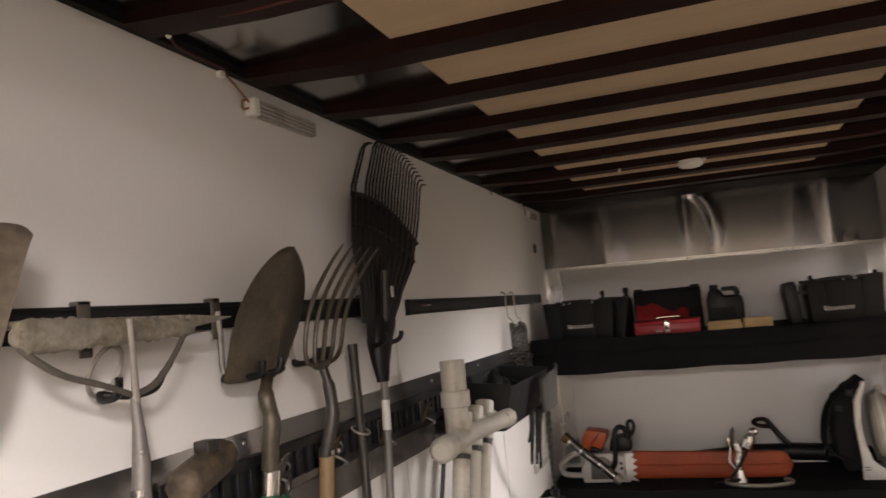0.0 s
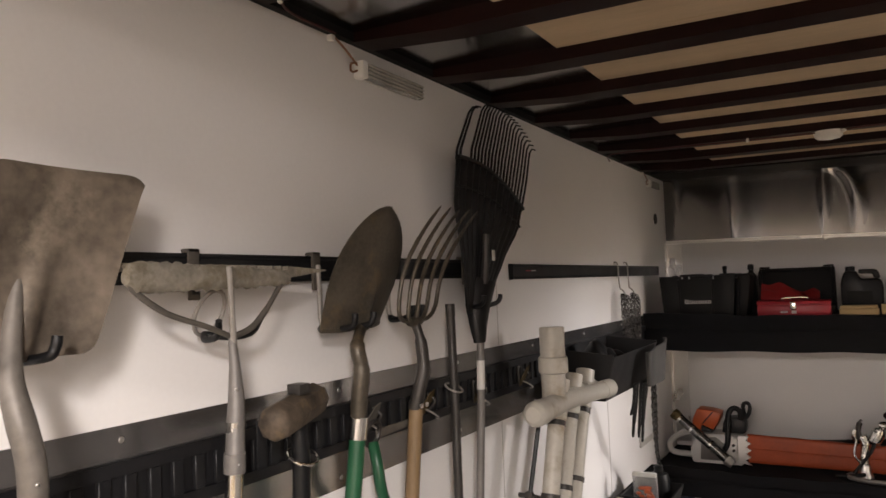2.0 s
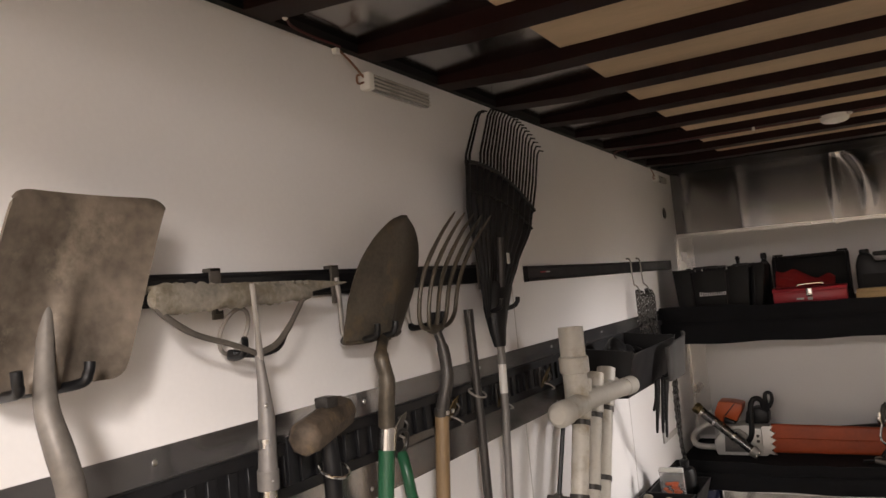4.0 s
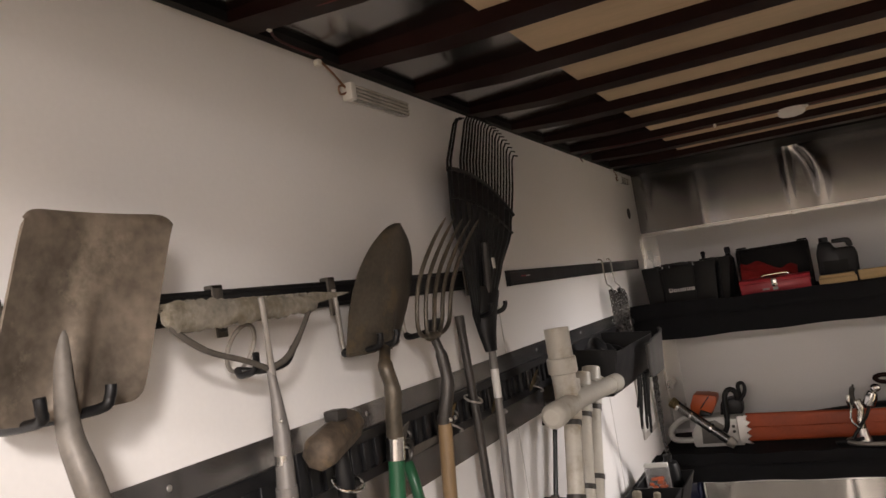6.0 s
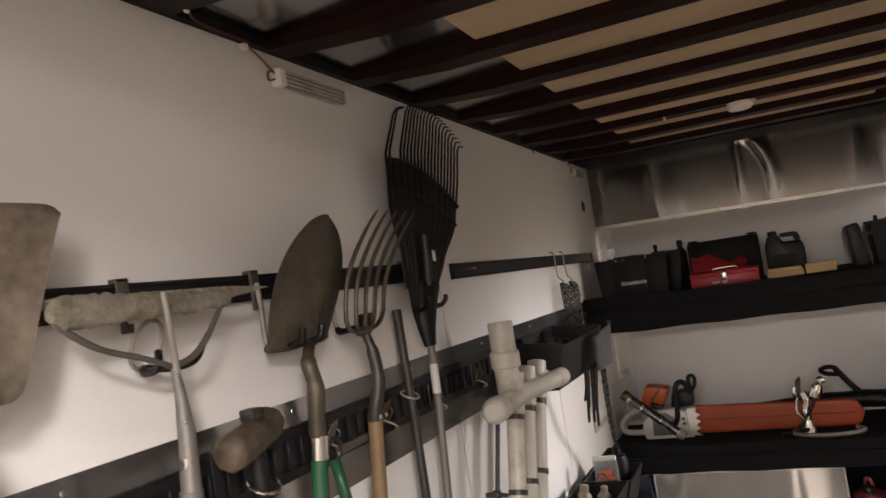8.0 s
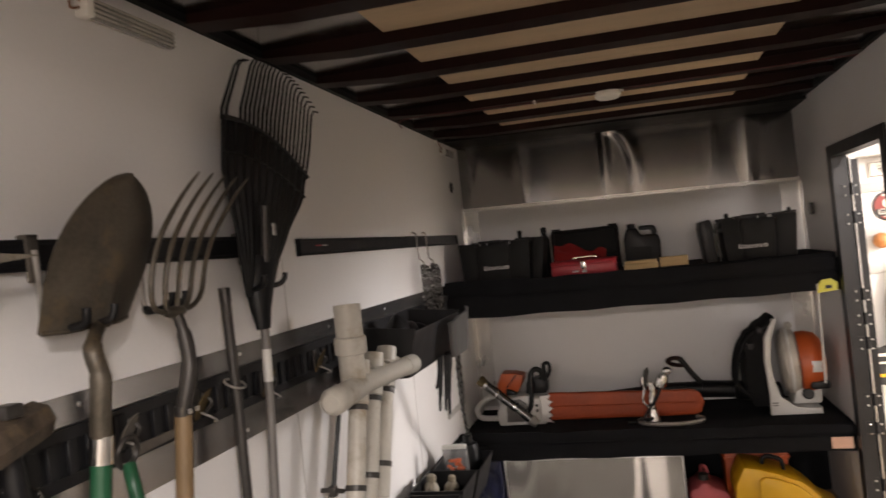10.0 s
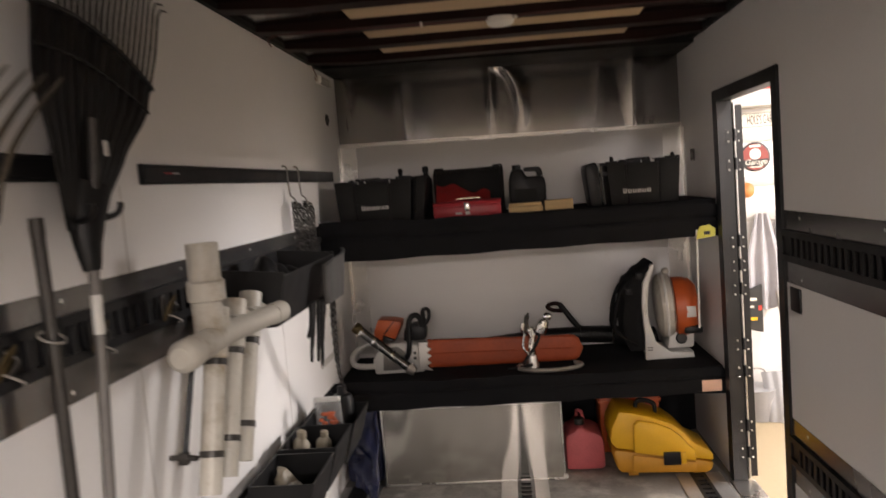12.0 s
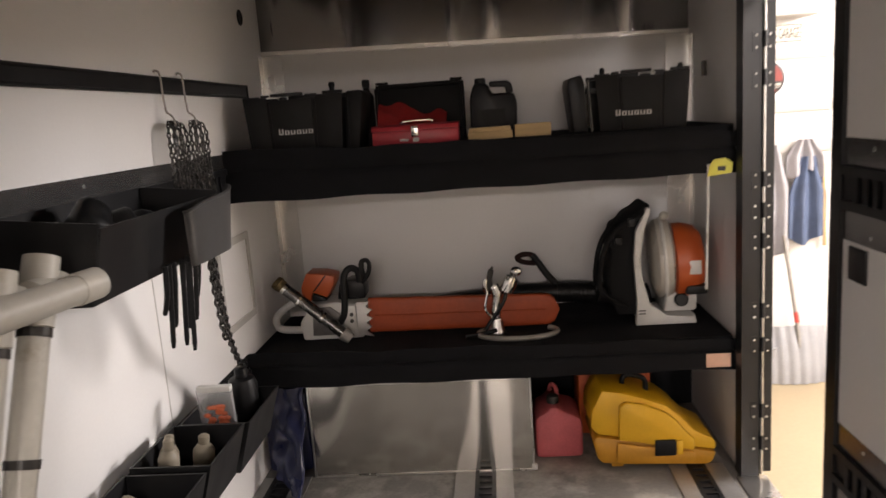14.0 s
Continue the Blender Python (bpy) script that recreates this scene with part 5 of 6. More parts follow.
    def sc(u, v):
        x = 0.50 + 0.88 * u
        lo = 0.590 - 0.004 * u
        hi = 0.752 - 0.024 * u
        r = 1.0
        if u > 0.93:
            r = math.sqrt(max(0.0, 1 - ((u - 0.93) / 0.07) ** 2))
        mid, h = (lo + hi) / 2, (hi - lo) / 2 * max(r, 0.05)
        a = 2 * math.pi * v
        c, s = math.cos(a), math.sin(a)
        return (x, 5.29 + 0.018 * math.copysign(abs(c) ** 0.5, c) * max(r, 0.3), mid + h * math.copysign(abs(s) ** 0.45, s) + 0.0008 * math.sin(u * 30))
    part("scabbard", sheet(bmesh.new(), sc, 40, 28, 0.003), M_SCABBARD, t, "scuffed orange bar scabbard")
    part("scabbard_rib", tb([(0.53, 5.270, 0.672), (1.32, 5.270, 0.660)], 0.004, 6), M_SCABBARD, t)
    return t


chainsaw()

t = thing("grease_tube", None, "dark steel cylinder tool with bright rings leaning across the saw", "hand tool")
a, b = V(0.115, 5.185, 0.868), V(0.425, 5.145, 0.612)
d = b - a
part("barrel", tb([a + d * 0.08, a + d * 0.93], 0.0265, 18), M_GUN, t)
part("end_cap", tb([a - d * 0.03, a + d * 0.02, a + d * 0.03, a + d * 0.085], [0.030, 0.034, 0.030, 0.029], 18), M_BRASS, t, "brass end cap")
part("ring", tb([a + d * 0.08, a + d * 0.12], 0.031, 18), M_CHROME, t)
part("ring", tb([a + d * 0.30, a + d * 0.33], 0.030, 18), M_CHROME, t)
part("ring", tb([a + d * 0.62, a + d * 0.65], 0.030, 18), M_CHROME, t)
part("nozzle", tb([a + d * 0.92, a + d * 0.95, a + d * 1.03], [0.032, 0.032, 0.024], 18), M_GREYSTEEL, t)

t = thing("spray_nozzle", None, "chrome spray gun standing in a coil of pale hose", "spray gun")
z = SH2 + 0.002
part("foot", lathe(bmesh.new(), [(0.040, 0), (0.040, 0.012), (0.030, 0.03), (0.026, 0.06), (0.022, 0.075)], (1.090, 5.22, z), (0, 0, 1), 18), M_ALU, t)
part("body", tb(curve([(1.090, 5.22, 0.645), (1.092, 5.22, 0.70), (1.10, 5.22, 0.755), (1.085, 5.22, 0.80)]), [0.024] * 6 + [0.022] * 6 + [0.024] * 6 + [0.02], 14), M_CHROME, t, "chrome body")
part("head", lathe(bmesh.new(), [(0.02, 0), (0.032, 0.01), (0.034, 0.05), (0.026, 0.08), (0.018, 0.085)], (1.14, 5.215, 0.765), (0.35, -0.1, 0.8), 16), M_CHROME, t)
part("head_bulb", ball(bmesh.new(), (1.19, 5.21, 0.860), 0.026, (1.1, 0.9, 0.9)), M_CHROME, t)
part("prong", tb(curve([(1.075, 5.215, 0.78), (1.07, 5.21, 0.83), (1.082, 5.21, 0.875), (1.088, 5.21, 0.885)]), [0.014] * 12 + [0.006] * 7, 10), M_DSTEEL, t)
part("prong", tb(curve([(1.055, 5.22, 0.77), (1.048, 5.21, 0.80), (1.055, 5.21, 0.83)]), 0.012, 10), M_CHROME, t)
part("lever", tb(curve([(1.15, 5.21, 0.79), (1.125, 5.20, 0.72), (1.075, 5.195, 0.65), (1.04, 5.19, 0.60)]), 0.009, 10), M_PLASTIC, t, "black lever")
part("trigger_loop", tb(curve([(1.06, 5.20, 0.77), (1.045, 5.19, 0.70), (1.075, 5.19, 0.655)]), 0.006, 8), M_CHROME, t)
ring = [(1.185 + 0.175 * math.cos(q), 5.175 + 0.095 * math.sin(q), z + 0.0125) for q in [math.pi * (0.80 + 1.40 * k / 40) for k in range(41)]]
part("hose", tb(ring, 0.012, 10), M_GREYSTEEL, t, "grey hose")
part("hose_end", tb(curve([(1.09, 5.18, 0.60), (1.03, 5.16, 0.592), (0.95, 5.15, 0.588)]), 0.010, 8), M_PLASTIC, t)


def blower():
    t = thing("backpack_blower", None, "orange and white backpack leaf blower with a long black tube", "leaf blower")
    z = SH2 + 0.002
    # pale L-shaped carrying frame
    part("frame", prism(bmesh.new(), [(1.716, z), (1.721, 0.689), (1.711, 0.881), (1.721, 1.004), (1.772, 1.108), (1.792, 1.100), (1.757, 1.002), (1.741, 0.88), (1.747, 0.79), (1.778, 0.675), (1.853, 0.616), (1.975, 0.606), (1.982, z)], "y", 5.222, 5.262, 0.005), M_SAWWHITE, t, "pale plastic carrying frame")
    for k in range(2):
        part("frame_slot", bx(1.728, 1.758, 5.2195, 5.2215, 0.628 + 0.014 * k, 0.633 + 0.014 * k), M_SIGNBLK, t)
    part("frame", tb(curve([(1.790, 5.50, 1.06), (1.760, 5.50, 0.90), (1.760, 5.50, 0.70), (1.80, 5.48, 0.605), (1.955, 5.46, 0.592)]), 0.0155, 12), M_SAWWHITE, t, "pale plastic carrying frame")
    part("foot", prism(bmesh.new(), [(1.735, z), (1.985, z), (1.99, 0.60), (1.94, 0.612), (1.78, 0.612), (1.735, 0.62)], "y", 5.263, 5.49, 0.008), M_SAWWHITE, t)
    part("back_pad", prism(bmesh.new(), [(1.640, 0.62), (1.745, 0.62), (1.748, 0.98), (1.795, 1.112), (1.778, 1.122), (1.735, 1.085), (1.700, 1.072), (1.672, 1.035), (1.640, 1.020), (1.628, 0.985), (1.612, 0.955), (1.618, 0.90), (1.606, 0.80), (1.612, 0.70)], "y", 5.25, 5.48, 0.012), M_BAG, t, "black padded backrest")
    for z1, x1 in ((1.045, 1.705), (0.965, 1.645)):
        part("strap_buckle", bx(x1 - 0.018, x1 + 0.014, 5.20, 5.232, z1 - 0.014, z1 + 0.02, 0.004), M_PLASTIC, t)
    for y in (5.235, 5.37):
        part("harness_strap", tb(curve([(1.765, y, 1.085), (1.655, y - 0.01, 1.03), (1.590, y - 0.015, 0.945), (1.562, y - 0.015, 0.83), (1.570, y - 0.01, 0.74), (1.68, y, 0.66)]), 0.0125, 10, True, 0.7), M_BAG, t, "black harness strap")
    ax = (0.97, -0.1, 0.05)
    part("fan_housing", lathe(bmesh.new(), [(0.10, 0), (0.155, 0.01), (0.178, 0.03), (0.182, 0.06), (0.176, 0.085), (0.15, 0.10)], (1.800, 5.335, 0.855), ax, 32), M_SMOKE, t, "translucent grey fan housing")
    part("housing_rib", lathe(bmesh.new(), [(0.183, 0), (0.187, 0.004), (0.187, 0.012), (0.183, 0.016)], (1.846, 5.33, 0.857), ax, 32), M_SAWWHITE, t)
    part("engine_shroud", lathe(bmesh.new(), [(0.15, 0), (0.168, 0.01), (0.170, 0.05), (0.155, 0.10), (0.12, 0.128), (0.05, 0.14)], (1.895, 5.325, 0.845), ax, 32), M_ORANGE, t, "orange engine shroud")
    part("shroud_label", bx(1.935, 1.985, 5.1535, 5.158, 0.815, 0.875, 0.001), M_SAWWHITE, t, "pale printed label")
    part("fuel_tank", prism(bmesh.new(), [(1.84, 0.629), (1.985, 0.629), (1.99, 0.70), (1.96, 0.725), (1.86, 0.72)], "y", 5.24, 5.44, 0.012), M_SAWWHITE, t)
    part("fuel_cap", lathe(bmesh.new(), [(0.028, 0), (0.030, 0.004), (0.030, 0.022), (0.025, 0.026)], (1.915, 5.24, 0.685), (0, -1, 0.1), 18), M_PLASTIC, t)
    part("muffler", bx(1.925, 2.02, 5.17, 5.26, 0.72, 0.76, 0.01), M_PLASTIC, t)
    part("spark_boot", ball(bmesh.new(), (1.86, 5.30, 1.055), 0.022), M_SMOKE, t)
    tube_pts = [(1.70, 5.44, 0.660), (1.62, 5.45, 0.672), (1.56, 5.45, 0.685)]
    part("elbow", tb(curve([(1.82, 5.47, 0.66), (1.74, 5.46, 0.65), (1.66, 5.45, 0.665), (1.58, 5.45, 0.682)]), 0.052, 18), M_PLASTIC, t)
    ribs = [(0.051 if k % 4 in (1, 2) else 0.049, 0.005 * k) for k in range(37)]
    bm = lathe(bmesh.new(), ribs, (1.565, 5.45, 0.685), (-1, 0, 0.055), 18)
    part("bellows", bm, M_PLASTIC, t, "ribbed black bellows")
    part("blow_tube", tb([(1.385, 5.45, 0.695), (1.20, 5.45, 0.700), (0.72, 5.45, 0.665)], [0.046, 0.042, 0.036], 18), M_PLASTIC, t, "long black blower tube")
    part("throttle_arm", tb(curve([(1.38, 5.43, 0.74), (1.34, 5.43, 0.79), (1.30, 5.43, 0.85), (1.275, 5.43, 0.885)]), 0.016, 12), M_PLASTIC, t)
    part("throttle_grip", tb(curve([(1.285, 5.43, 0.860), (1.272, 5.43, 0.886), (1.235, 5.43, 0.890), (1.204, 5.43, 0.876), (1.225, 5.43, 0.856), (1.262, 5.43, 0.848), (1.290, 5.43, 0.845)]), 0.0125, 12), M_BOW, t, "dark red-brown throttle grip")
    return t


blower()

# ---------- under the lower shelf ----------
t = thing("aluminium_case", None, "large satin aluminium case standing on the floor under the shelf", "metal case")
part("front_panel", sheet(bmesh.new(), lambda u, v: (0.2465 + 0.971 * u, 5.0232 + 0.0013 * math.sin(u * 13 + 0.5) + 0.0007 * math.sin(u * 31), 0.0085 + 0.421 * v), 60, 2, 0.002), M_CASE, t, "satin aluminium front panel")
part("body", bx(0.246, 1.218, 5.0265, 5.50, 0.002, 0.430), M_CASE, t)
bm = bmesh.new()
for x0, x1, z0, z1 in ((0.240, 0.246, 0.002, 0.436), (1.218, 1.224, 0.002, 0.436), (0.246, 1.218, 0.430, 0.436), (0.246, 1.218, 0.002, 0.008)):
    box(bm, x0, x1, 5.0155, 5.0260, z0, z1)
part("edge_trim", bm, M_ALU, t, "bright edge trim")
part("corner_foot", bx(1.212, 1.236, 5.01, 5.03, 0.0065, 0.03, 0.003), M_SAWWHITE, t)

t = thing("blue_tarp", None, "dark blue plastic tarp folded beside the case", "tarp")


def tarp(u, v):
    e = 0.02 * noise.noise(V(u * 4, v * 6, 7)) + 0.012 * math.sin(v * 14 + u * 5)
    return (0.085 + 0.135 * u + e * 0.4, 5.02 - 0.20 * (1 - v) ** 1.5 * (0.35 + 0.65 * u) + e, 0.012 + 0.42 * v + 0.03 * (1 - u) * (1 - v))


part("fold", sheet(bmesh.new(), tarp, 14, 26, 0.012), M_BLUE, t)
part("bulk", bx(0.015, 0.225, 5.06, 5.45, 0.007, 0.40, 0.03), M_BLUE, t)
part("hem", tb([V(*tarp(1.0, k / 20)) for k in range(21)], 0.009, 8), M_BLUE, t)

t = thing("fuel_can", None, "faded red plastic fuel can on the floor under the shelf", "fuel can")
part("body", prism(bmesh.new(), [(1.245, 0.004), (1.440, 0.004), (1.450, 0.02), (1.450, 0.165), (1.438, 0.192), (1.405, 0.210), (1.358, 0.222), (1.345, 0.245), (1.305, 0.245), (1.292, 0.222), (1.255, 0.207), (1.240, 0.18), (1.238, 0.02)], "y", 5.12, 5.36, 0.016), M_REDCAN, t)
part("cap", lathe(bmesh.new(), [(0.028, 0), (0.028, 0.03), (0.022, 0.034)], (1.325, 5.19, 0.2455), (0, 0, 1), 16), M_DSTEEL, t)
part("handle", tb(curve([(1.355, 5.28, 0.225), (1.345, 5.27, 0.285), (1.325, 5.30, 0.285), (1.32, 5.34, 0.225)]), 0.010, 8), M_REDCAN, t)
t = thing("orange_box", None, "orange plastic case pushed to the back under the shelf", "plastic case")
part("body", bx(1.46, 1.80, 5.36, 5.60, 0.003, 0.395, 0.012), M_ORANGE, t)
part("lid_rim", bx(1.452, 1.808, 5.352, 5.608, 0.30, 0.318, 0.004), M_ORANGE, t)

t = thing("chainsaw_case", None, "bright yellow moulded chainsaw case with a black latch on the floor", "plastic case")
front = [(1.500, 0.160), (1.472, 0.195), (1.480, 0.27), (1.524, 0.358), (1.60, 0.346), (1.696, 0.318), (1.793, 0.280), (1.847, 0.236), (1.908, 0.166), (1.990, 0.122), (2.002, 0.10), (1.998, 0.072)]
bm = bmesh.new()
prism(bm, front, "y", 5.012, 5.285, 0.007)
part("upper_shell", bm, M_YELLOW, t, "bright yellow upper shell")
# the lower half takes the shaded copy of the case's yellow
part("lower_shell", prism(bmesh.new(), [(2.002, 0.064), (1.494, 0.153), (1.478, 0.128), (1.498, 0.05), (1.520, 0.024), (1.965, 0.006), (1.990, 0.024)], "y", 5.006, 5.29, 0.012), M_YELSHADE, t, "yellow lower shell with its shading in the colour")
part("raised_panel", prism(bmesh.new(), [(1.588, 0.142), (1.592, 0.292), (1.618, 0.312), (1.698, 0.298), (1.782, 0.262), (1.830, 0.222), (1.868, 0.172), (1.905, 0.138), (1.905, 0.085)], "y", 4.984, 5.0115, 0.007), M_YELLOW, t)
part("raised_panel", prism(bmesh.new(), [(1.580, 0.128), (1.575, 0.040), (1.600, 0.030), (1.905, 0.020), (1.908, 0.076)], "y", 4.986, 5.0055, 0.008), M_YELSHADE, t)
part("latch", bx(1.737, 1.826, 4.974, 4.9875, 0.068, 0.140, 0.005), M_PLASTIC, t, "black latch")
part("latch_lug", bx(1.829, 1.856, 4.978, 4.9875, 0.070, 0.136, 0.005), M_YELLOW, t)
part("handle", tb(curve([(1.629, 5.15, 0.330), (1.635, 5.15, 0.362), (1.660, 5.15, 0.376), (1.705, 5.15, 0.366), (1.732, 5.15, 0.345), (1.735, 5.15, 0.300)]), 0.012, 10), M_PLASTIC, t, "black carrying handle")
for x in (1.56, 1.90):
    part("foot_rib", bx(x, x + 0.05, 5.03, 5.27, 0.0002, 0.030), M_YELSHADE, t)


# ---------- lamps and wires ----------
def strip_lamp(x, s, y0, y1, z0, z1, label):
    t = thing("strip_lamp", None, label, "wall lamp", "strip lamps")
    d = 0.032 * s

    def bxs(xa, xb, *r, **k):
        return bx(min(xa, xb), max(xa, xb), *r, **k)
    part("base", bxs(x + 0.001 * s, x + d * 0.4, y0 + 0.02, y1, z0 + 0.004, z1 - 0.004, bevel=0.002), M_ALU, t, "aluminium base")
    part("lens", bxs(x + d * 0.41, x + d, y0 + 0.035, y1 - 0.003, z0, z1, bevel=0.005), M_LENS, t, "ribbed clear lens")
    bm = bmesh.new()
    for k in range(4):
        zz = z0 + (z1 - z0) * (0.14 + 0.24 * k)
        tube(bm, [(x + d * 1.02, y0 + 0.036, zz), (x + d * 1.02, y1 - 0.004, zz)], 0.0026, 6)
    part("lens_ribs", bm, M_SMOKE, t)
    part("end_cap", bxs(x + 0.001 * s, x + d * 1.1, y0 + 0.008, y0 + 0.034, z0 - 0.002, z1 + 0.002, bevel=0.006), M_WHITEPL, t, "white end cap")
    part("wire_lead", tb(curve([(x + d * 0.5, y0 + 0.01, (z0 + z1) / 2 + 0.01), (x + 0.012 * s, y0 - 0.035, z1 + 0.02), (x + 0.012 * s, y0 - 0.085, 2.332)]), 0.003, 6), M_ORANGEWIRE, t, "orange-brown wire lead")
    part("wire_loop", tb(curve([(x + d * 0.5, y0 + 0.012, z0 + 0.02), (x + 0.012 * s, y0 - 0.012, z0 + 0.012), (x + 0.010 * s, y0 - 0.010, z1 - 0.01), (x + d * 0.5, y0 + 0.012, z1 - 0.005)]), 0.003, 6), M_ORANGEWIRE, t)
    part("wire_clip", bxs(x, x + 0.016 * s, y0 - 0.098, y0 - 0.082, 2.318, 2.334, bevel=0.002), M_WHITEPL, t)
    return t


strip_lamp(0.0, 1, 2.205, 2.525, 2.246, 2.290, "unlit strip lamp with ribbed clear lens on the white wall")
strip_lamp(0.0, 1, 5.22, 5.46, 2.255, 2.297, "unlit strip lamp with ribbed clear lens on the white wall")
strip_lamp(W, -1, 3.50, 3.83, 2.236, 2.280, "unlit strip lamp with ribbed clear lens on the white wall")
solid("vent_hole_cover", lathe(bmesh.new(), [(0.034, 0), (0.036, 0.003), (0.030, 0.006), (0.026, 0.004), (0.01, 0.004)], (0.0, 5.425, 2.066), (1, 0, 0), 24), M_PLASTIC, "round black wall vent cover", "vent")
solid("wall_peg", bx(W - 0.022, W, 5.40, 5.415, 1.655, 1.72, 0.003), M_DSTEEL, "small dark peg on the wall above the shelf", "peg")
t = thing("dome_lamp", None, "unlit white dome lamp hanging from a roof bow", "ceiling lamp")
yb = 4.315
part("base", lathe(bmesh.new(), [(0.058, 0), (0.06, 0.006), (0.06, 0.012)], (1.045, yb - 0.040, 2.2885), (0, 0, 1), 28), M_WHITEPL, t)
part("dome", lathe(bmesh.new(), [(0.058, 0), (0.056, 0.010), (0.046, 0.018), (0.02, 0.023)], (1.045, yb - 0.040, 2.288), (0, 0, -1), 28), M_WHITEPL, t, "white frosted dome")
for dx in (-0.02, 0.045):
    part("connector", ball(bmesh.new(), (1.06 + dx, yb - 0.075, 2.292), 0.009, (1.3, 1, 0.8)), M_WHITEPL, t)


def wire(pts, m, label):
    solid("ceiling_wire", tb(curve(pts, 8), 0.0032, 6), m, label, "wire", "ceiling wires")


wire([(1.08, 4.245, 2.294), (1.2, 4.235, 2.298), (1.5, 4.232, 2.296), (2.05, 4.232, 2.287)], M_REDWIRE, "dark red wire run along a roof bow")
wire([(1.0, 4.245, 2.295), (0.7, 4.232, 2.298), (0.45, 4.232, 2.306), (0.10, 4.235, 2.312), (0.03, 4.40, 2.30)], M_REDWIRE, "dark red wire run along a roof bow")
wire([(0.06, 1.87, 2.338), (0.16, 1.84, 2.330), (0.30, 1.825, 2.312), (0.55, 1.82, 2.306)], M_REDWIRE, "dark red wire trailing from the roof bow")
wire([(0.058, 1.88, 2.336), (0.035, 1.92, 2.333), (0.028, 1.99, 2.331), (0.026, 2.11, 2.333)], M_REDWIRE, "dark red wire trailing along the wall top")
for p in ((0.058, 1.875, 2.336), (0.035, 4.39, 2.305), (0.72, 4.232, 2.298)):
    solid("wire_connector", ball(bmesh.new(), p, 0.0085, (0.8, 1.0, 1.3)), M_WHITEPL, "small white wire connector under the roof", "connector", "wire connectors")

# ---------- garage wall beyond the door ----------
GW = GY1
for z0, z1 in ((1.775, 1.850), (1.415, 1.495), (1.130, 1.215), (2.08, 2.19)):
    solid("garage_rail", bx(2.2, 5.2, GW - 0.02, GW, z0, z1, 0.003), M_SLAT, "grey painted batten along the garage wall", "batten", "garage battens", "structure")
t = thing("red_banner", None, "red and grey wall cabinet high on the garage wall", "cabinet")
part("cabinet_body", bx(2.4, 3.30, GW - 0.30, GW - 0.0005, 2.166, 2.55, 0.004), M_REDPAINT, t)
part("cabinet_base", bx(2.39, 3.31, GW - 0.305, GW - 0.021, 2.045, 2.165, 0.004), M_SLAT, t, "grey lower lip")


def letters(parent, text, x, y, z, size, material, shear=0.0, narrow=1.0):
    cu = bpy.data.curves.new("lettering", "FONT")
    cu.body, cu.size, cu.extrude, cu.shear, cu.align_x = text, size, 0.001, shear, "RIGHT"
    ob = new("lettering", cu)
    ob.matrix_world = pose(x, y, z, 90, 0, 0) @ Matrix.Diagonal((narrow, 1, 1, 1))
    bpy.context.view_layer.update()
    me = bpy.data.meshes.new_from_object(ob.evaluated_get(bpy.context.evaluated_depsgraph_get()))
    me.transform(ob.matrix_world)
    me.materials.append(material)
    bpy.data.objects.remove(ob)
    o = new("lettering", me)
    o.parent = parent
    return o


t = thing("garage_sign", None, "black and white plate sign with block letters on the garage wall", "sign")
part("plate", bx(2.93, 3.290, GW - 0.012, GW - 0.0005, 1.885, 2.015), M_CREAM, t)
part("field", bx(2.938, 3.282, GW - 0.014, GW - 0.0122, 1.893, 2.007), M_SIGNBLK, t)
part("inner_field", bx(2.944, 3.276, GW - 0.0149, GW - 0.0141, 1.899, 2.001), M_CREAM, t)
letters(t, "HOLE'S GARAGE", 3.270, GW - 0.0162, 1.914, 0.106, M_SIGNBLK, 0.0, 0.345)
t = thing("round_sign", None, "round red and black garage sign with a pale clock face", "sign")
part("disc", lathe(bmesh.new(), [(0.118, 0), (0.12, 0.003), (0.12, 0.008), (0.115, 0.01)], (3.055, GW - 0.0005, 1.652), (0, -1, 0), 40), M_SIGNBLK, t)
part("red_field", lathe(bmesh.new(), [(0.106, 0), (0.106, 0.001)], (3.055, GW - 0.0107, 1.652), (0, -1, 0), 40), M_DISCRED, t)
part("black_band", bx(2.957, 3.153, GW - 0.0132, GW - 0.0119, 1.575, 1.632), M_SIGNBLK, t)
part("clock_face", lathe(bmesh.new(), [(0.045, 0), (0.045, 0.0012)], (3.055, GW - 0.0119, 1.675), (0, -1, 0), 28), M_CREAM, t)
part("clock_hand", bx(3.05, 3.085, GW - 0.0145, GW - 0.0133, 1.674, 1.679), M_SIGNBLK, t)
letters(t, "Garage", 3.145, GW - 0.0148, 1.590, 0.062, M_CREAM, 0.3)
part("print_bar", bx(3.01, 3.10, GW - 0.0132, GW - 0.0119, 1.732, 1.748), M_CREAM, t)
part("print_bar", bx(3.01, 3.105, GW - 0.0145, GW - 0.0133, 1.566, 1.574), M_CREAM, t)
solid("wall_ball", ball(bmesh.new(), (2.96, GW - 0.062, 1.385), 0.06, (1, 1, 1.05), 3), mat("orange_ball", (0.5, 0.2, 0.06), 0.5), "orange ball hung on the garage wall", "ball")


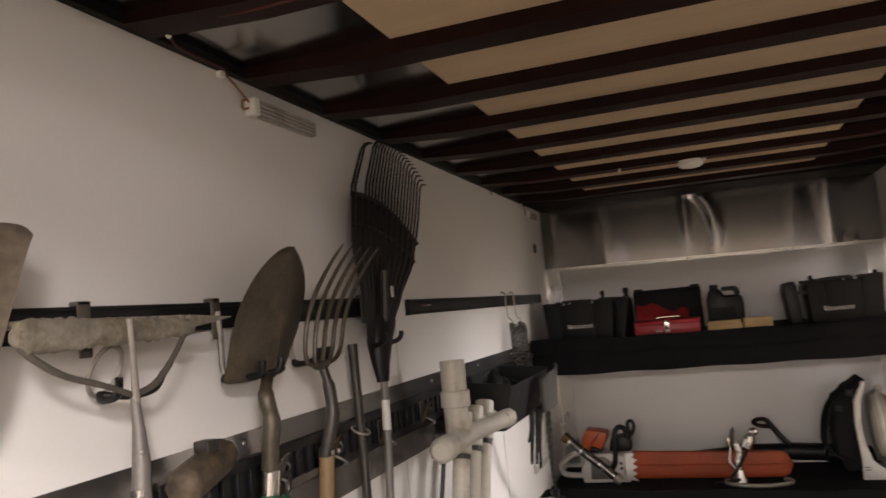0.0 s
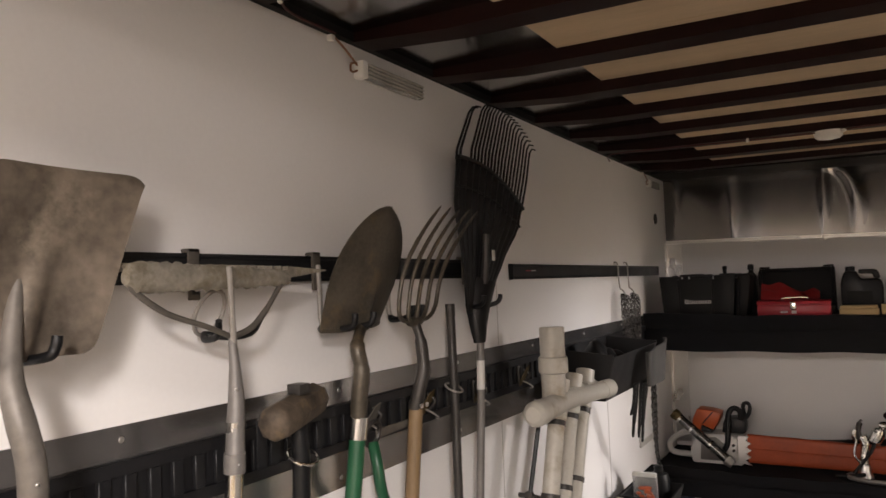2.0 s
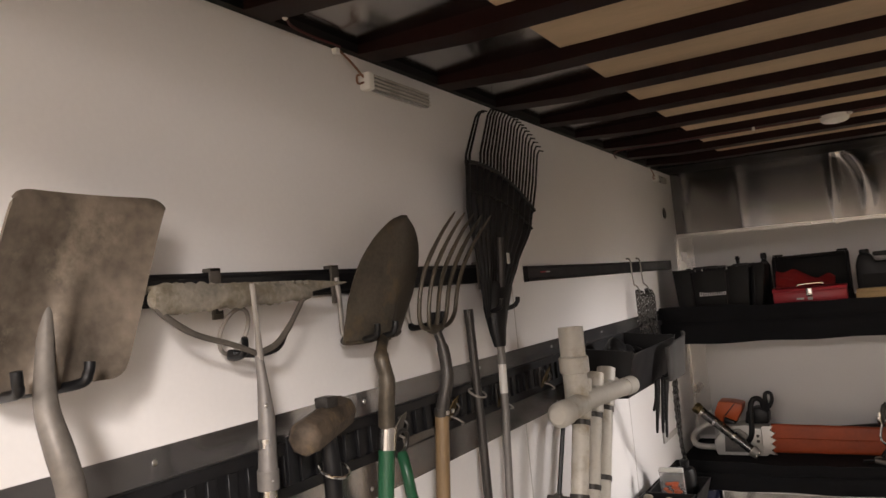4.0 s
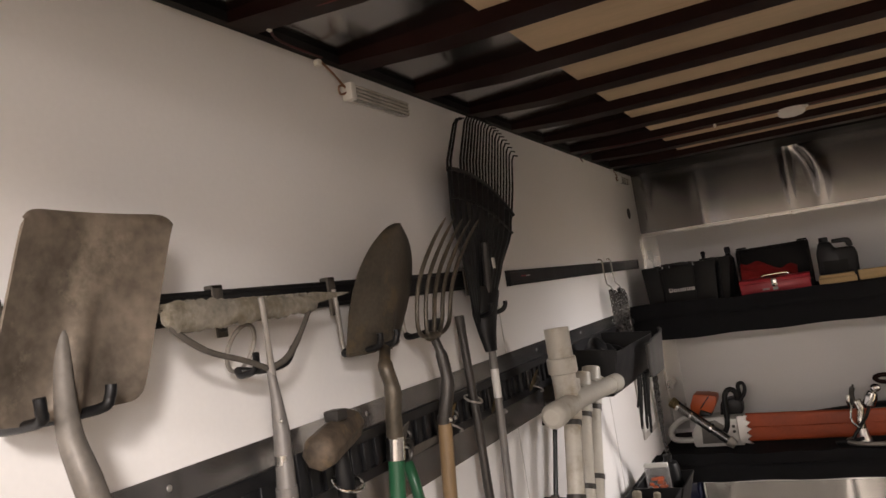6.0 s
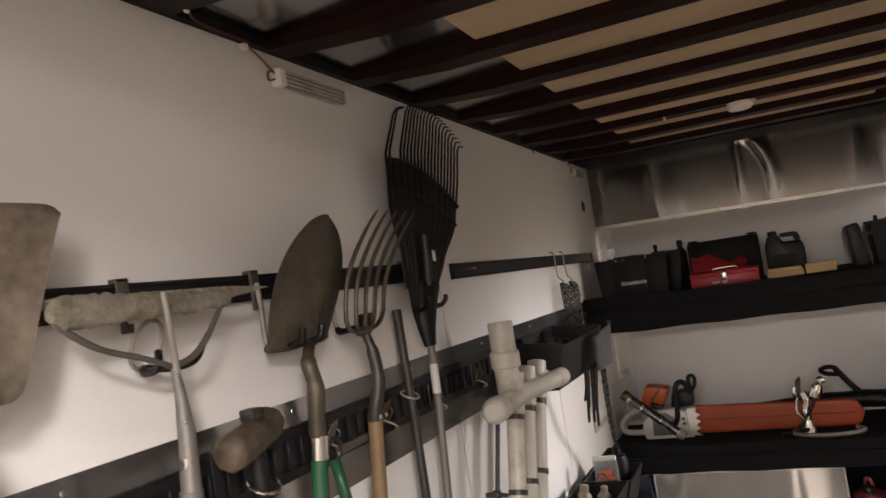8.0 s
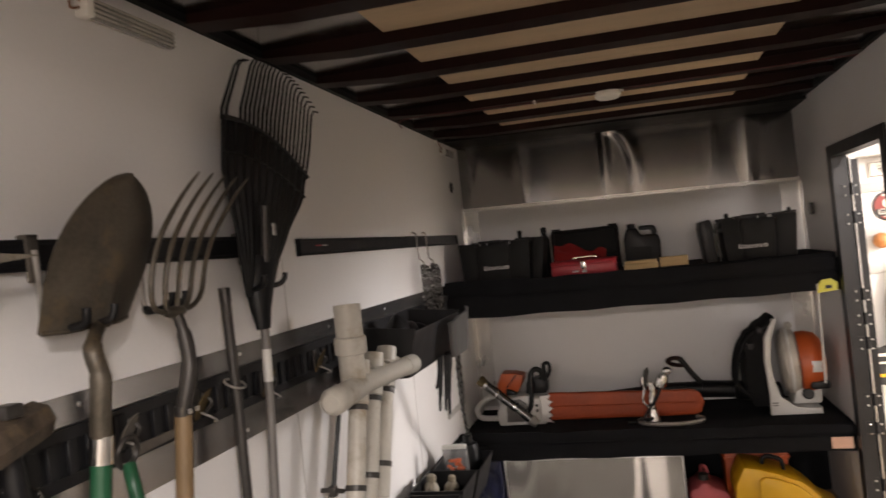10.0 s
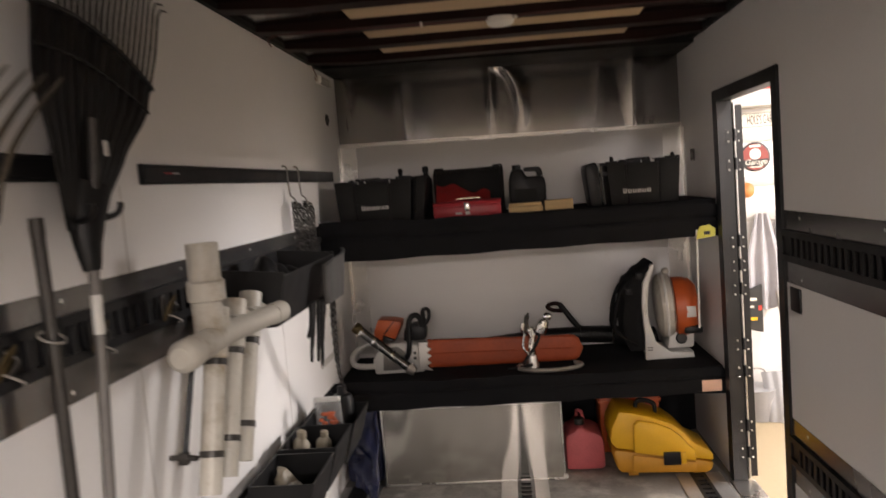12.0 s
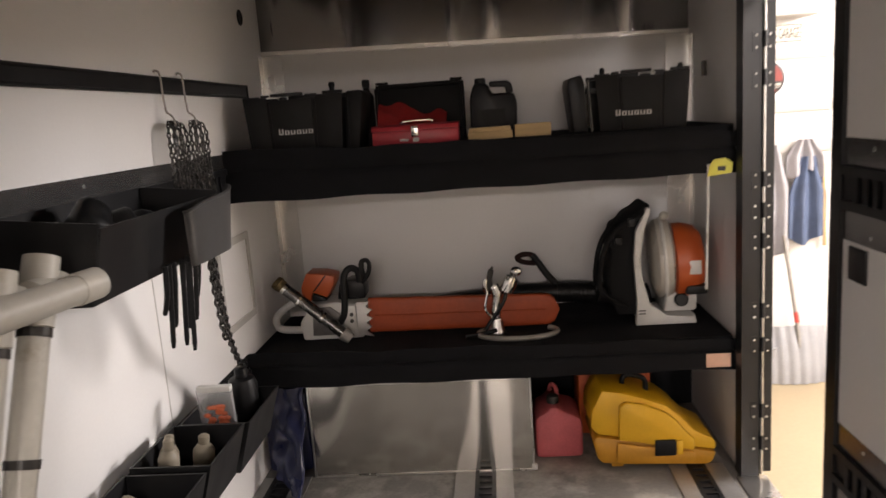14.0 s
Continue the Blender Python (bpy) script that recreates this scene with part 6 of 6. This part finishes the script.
def cloth(name, x0, x1, z0, z1, material, label, cat, seed):
    bm = sheet(bmesh.new(), lambda u, v: (x0 + (x1 - x0) * (0.5 + (u - 0.5) * (0.35 + 0.65 * min(1, (1 - v) * 2.2))), GW - 0.07 - 0.03 * math.sin(u * 16 + seed) * (1 - v * 0.5), z0 + (z1 - z0) * v + 0.03 * math.sin(u * 7 + seed) * (1 - v)), 26, 14, 0.01)
    solid(name, bm, material, label, cat, "clothes on pegs")


cloth("towel", 2.93, 3.20, 0.42, 1.19, M_TOWEL, "pale grey towel hanging from a peg on the garage wall", "towel", 0.5)
cloth("jacket", 3.19, 3.46, 0.50, 1.10, M_NAVY, "navy jacket hanging from a peg on the garage wall", "jacket", 2.1)
cloth("cap", 3.18, 3.42, 0.98, 1.22, M_TOWEL, "grey cloth cap on a peg on the garage wall", "cap", 4.0)
solid("wood_stick", tb([(3.46, GW - 0.04, 0.45), (3.43, GW - 0.05, 1.05)], 0.014, 8), M_PINE, "pale wooden stick leaning on the garage wall", "stick")
t = thing("black_banner", None, "black sign board with orange and pale print", "sign")
part("board", prism(bmesh.new(), [(2.70, 0.30), (3.02, 0.22), (3.02, 0.62), (2.70, 0.50)], "y", GW - 0.14, GW - 0.125), M_SIGNBLK, t)
part("red_mark", bx(2.985, 3.012, GW - 0.1425, GW - 0.1402, 0.405, 0.445), M_REDPAINT, t)
part("print_bar", bx(2.80, 2.975, GW - 0.1425, GW - 0.1402, 0.487, 0.510), M_CREAM, t)
part("print_bar", bx(2.80, 2.95, GW - 0.1425, GW - 0.1402, 0.43, 0.445), M_CREAM, t)
part("orange_print_bar", bx(2.80, 2.975, GW - 0.1425, GW - 0.1402, 0.325, 0.350), M_YELLOW, t)
part("leg", tb([(2.90, GW - 0.12, 0.30), (2.86, GW - 0.10, GZ + 0.001)], 0.010, 8), M_SAWWHITE, t)
t = thing("snow_shovel", None, "grey plastic snow shovel standing against the garage wall", "snow shovel")


def scoop(u, v):
    w = 2 * u - 1
    return (2.965 + 0.44 * u, GW - 0.30 + 0.10 * v ** 2 - 0.05 * (1 - w * w) + 0.006 * math.cos(u * 38), GZ + 0.004 + 0.40 * v - 0.02 * w * w * v)


part("scoop", sheet(bmesh.new(), scoop, 40, 10, 0.006), M_SNOW, t, "ribbed grey plastic scoop")
part("pole", tb([(3.20, GW - 0.325, GZ + 0.10), (3.19, GW - 0.27, GZ + 0.40), (3.15, GW - 0.10, 0.55)], 0.014, 10), M_GREYSTEEL, t)
part("pole_collar", tb([(3.189, GW - 0.262, GZ + 0.43), (3.184, GW - 0.243, GZ + 0.50)], 0.017, 10), M_REDPAINT, t, "red collar")
t = thing("watering_can", None, "grey plastic bucket with a bail handle on the garage floor", "bucket")
part("body", lathe(bmesh.new(), [(0.12, 0), (0.125, 0.01), (0.15, 0.25), (0.155, 0.26)], (2.93, GW - 0.19, GZ + 0.001), (0, 0, 1), 24), M_SNOW, t)
part("bail", tb(curve([(2.85, GW - 0.19, GZ + 0.26), (2.86, GW - 0.19, GZ + 0.40), (2.99, GW - 0.19, GZ + 0.40), (3.0, GW - 0.19, GZ + 0.26)]), 0.007, 8), M_GREYSTEEL, t)

# unseen housings added above the area lamps, hung from the garage ceiling
for c, sx, sy in (((2.9, -1.55, 3.06), 0.46, 0.46), ((6.25, 4.2, 2.82), 2.3, 0.34), ((1.0, -3.6, 2.66), 2.3, 0.34), ((5.05, -3.7, 2.85), 1.6, 0.5), ((5.25, 5.38, 2.74), 1.6, 0.7)):
    t = thing("added_lamp_housing", None, "unseen white housing added above an area lamp", "ceiling lamp", "garage lamps")
    part("housing", bx(c[0] - sx / 2, c[0] + sx / 2, c[1] - sy / 2, c[1] + sy / 2, c[2], c[2] + 0.06, 0.01), M_WHITEPL, t)
    part("stem", tb([(c[0], c[1], c[2] + 0.06), (c[0], c[1], GTOP)], 0.01, 8), M_WHITEPL, t)
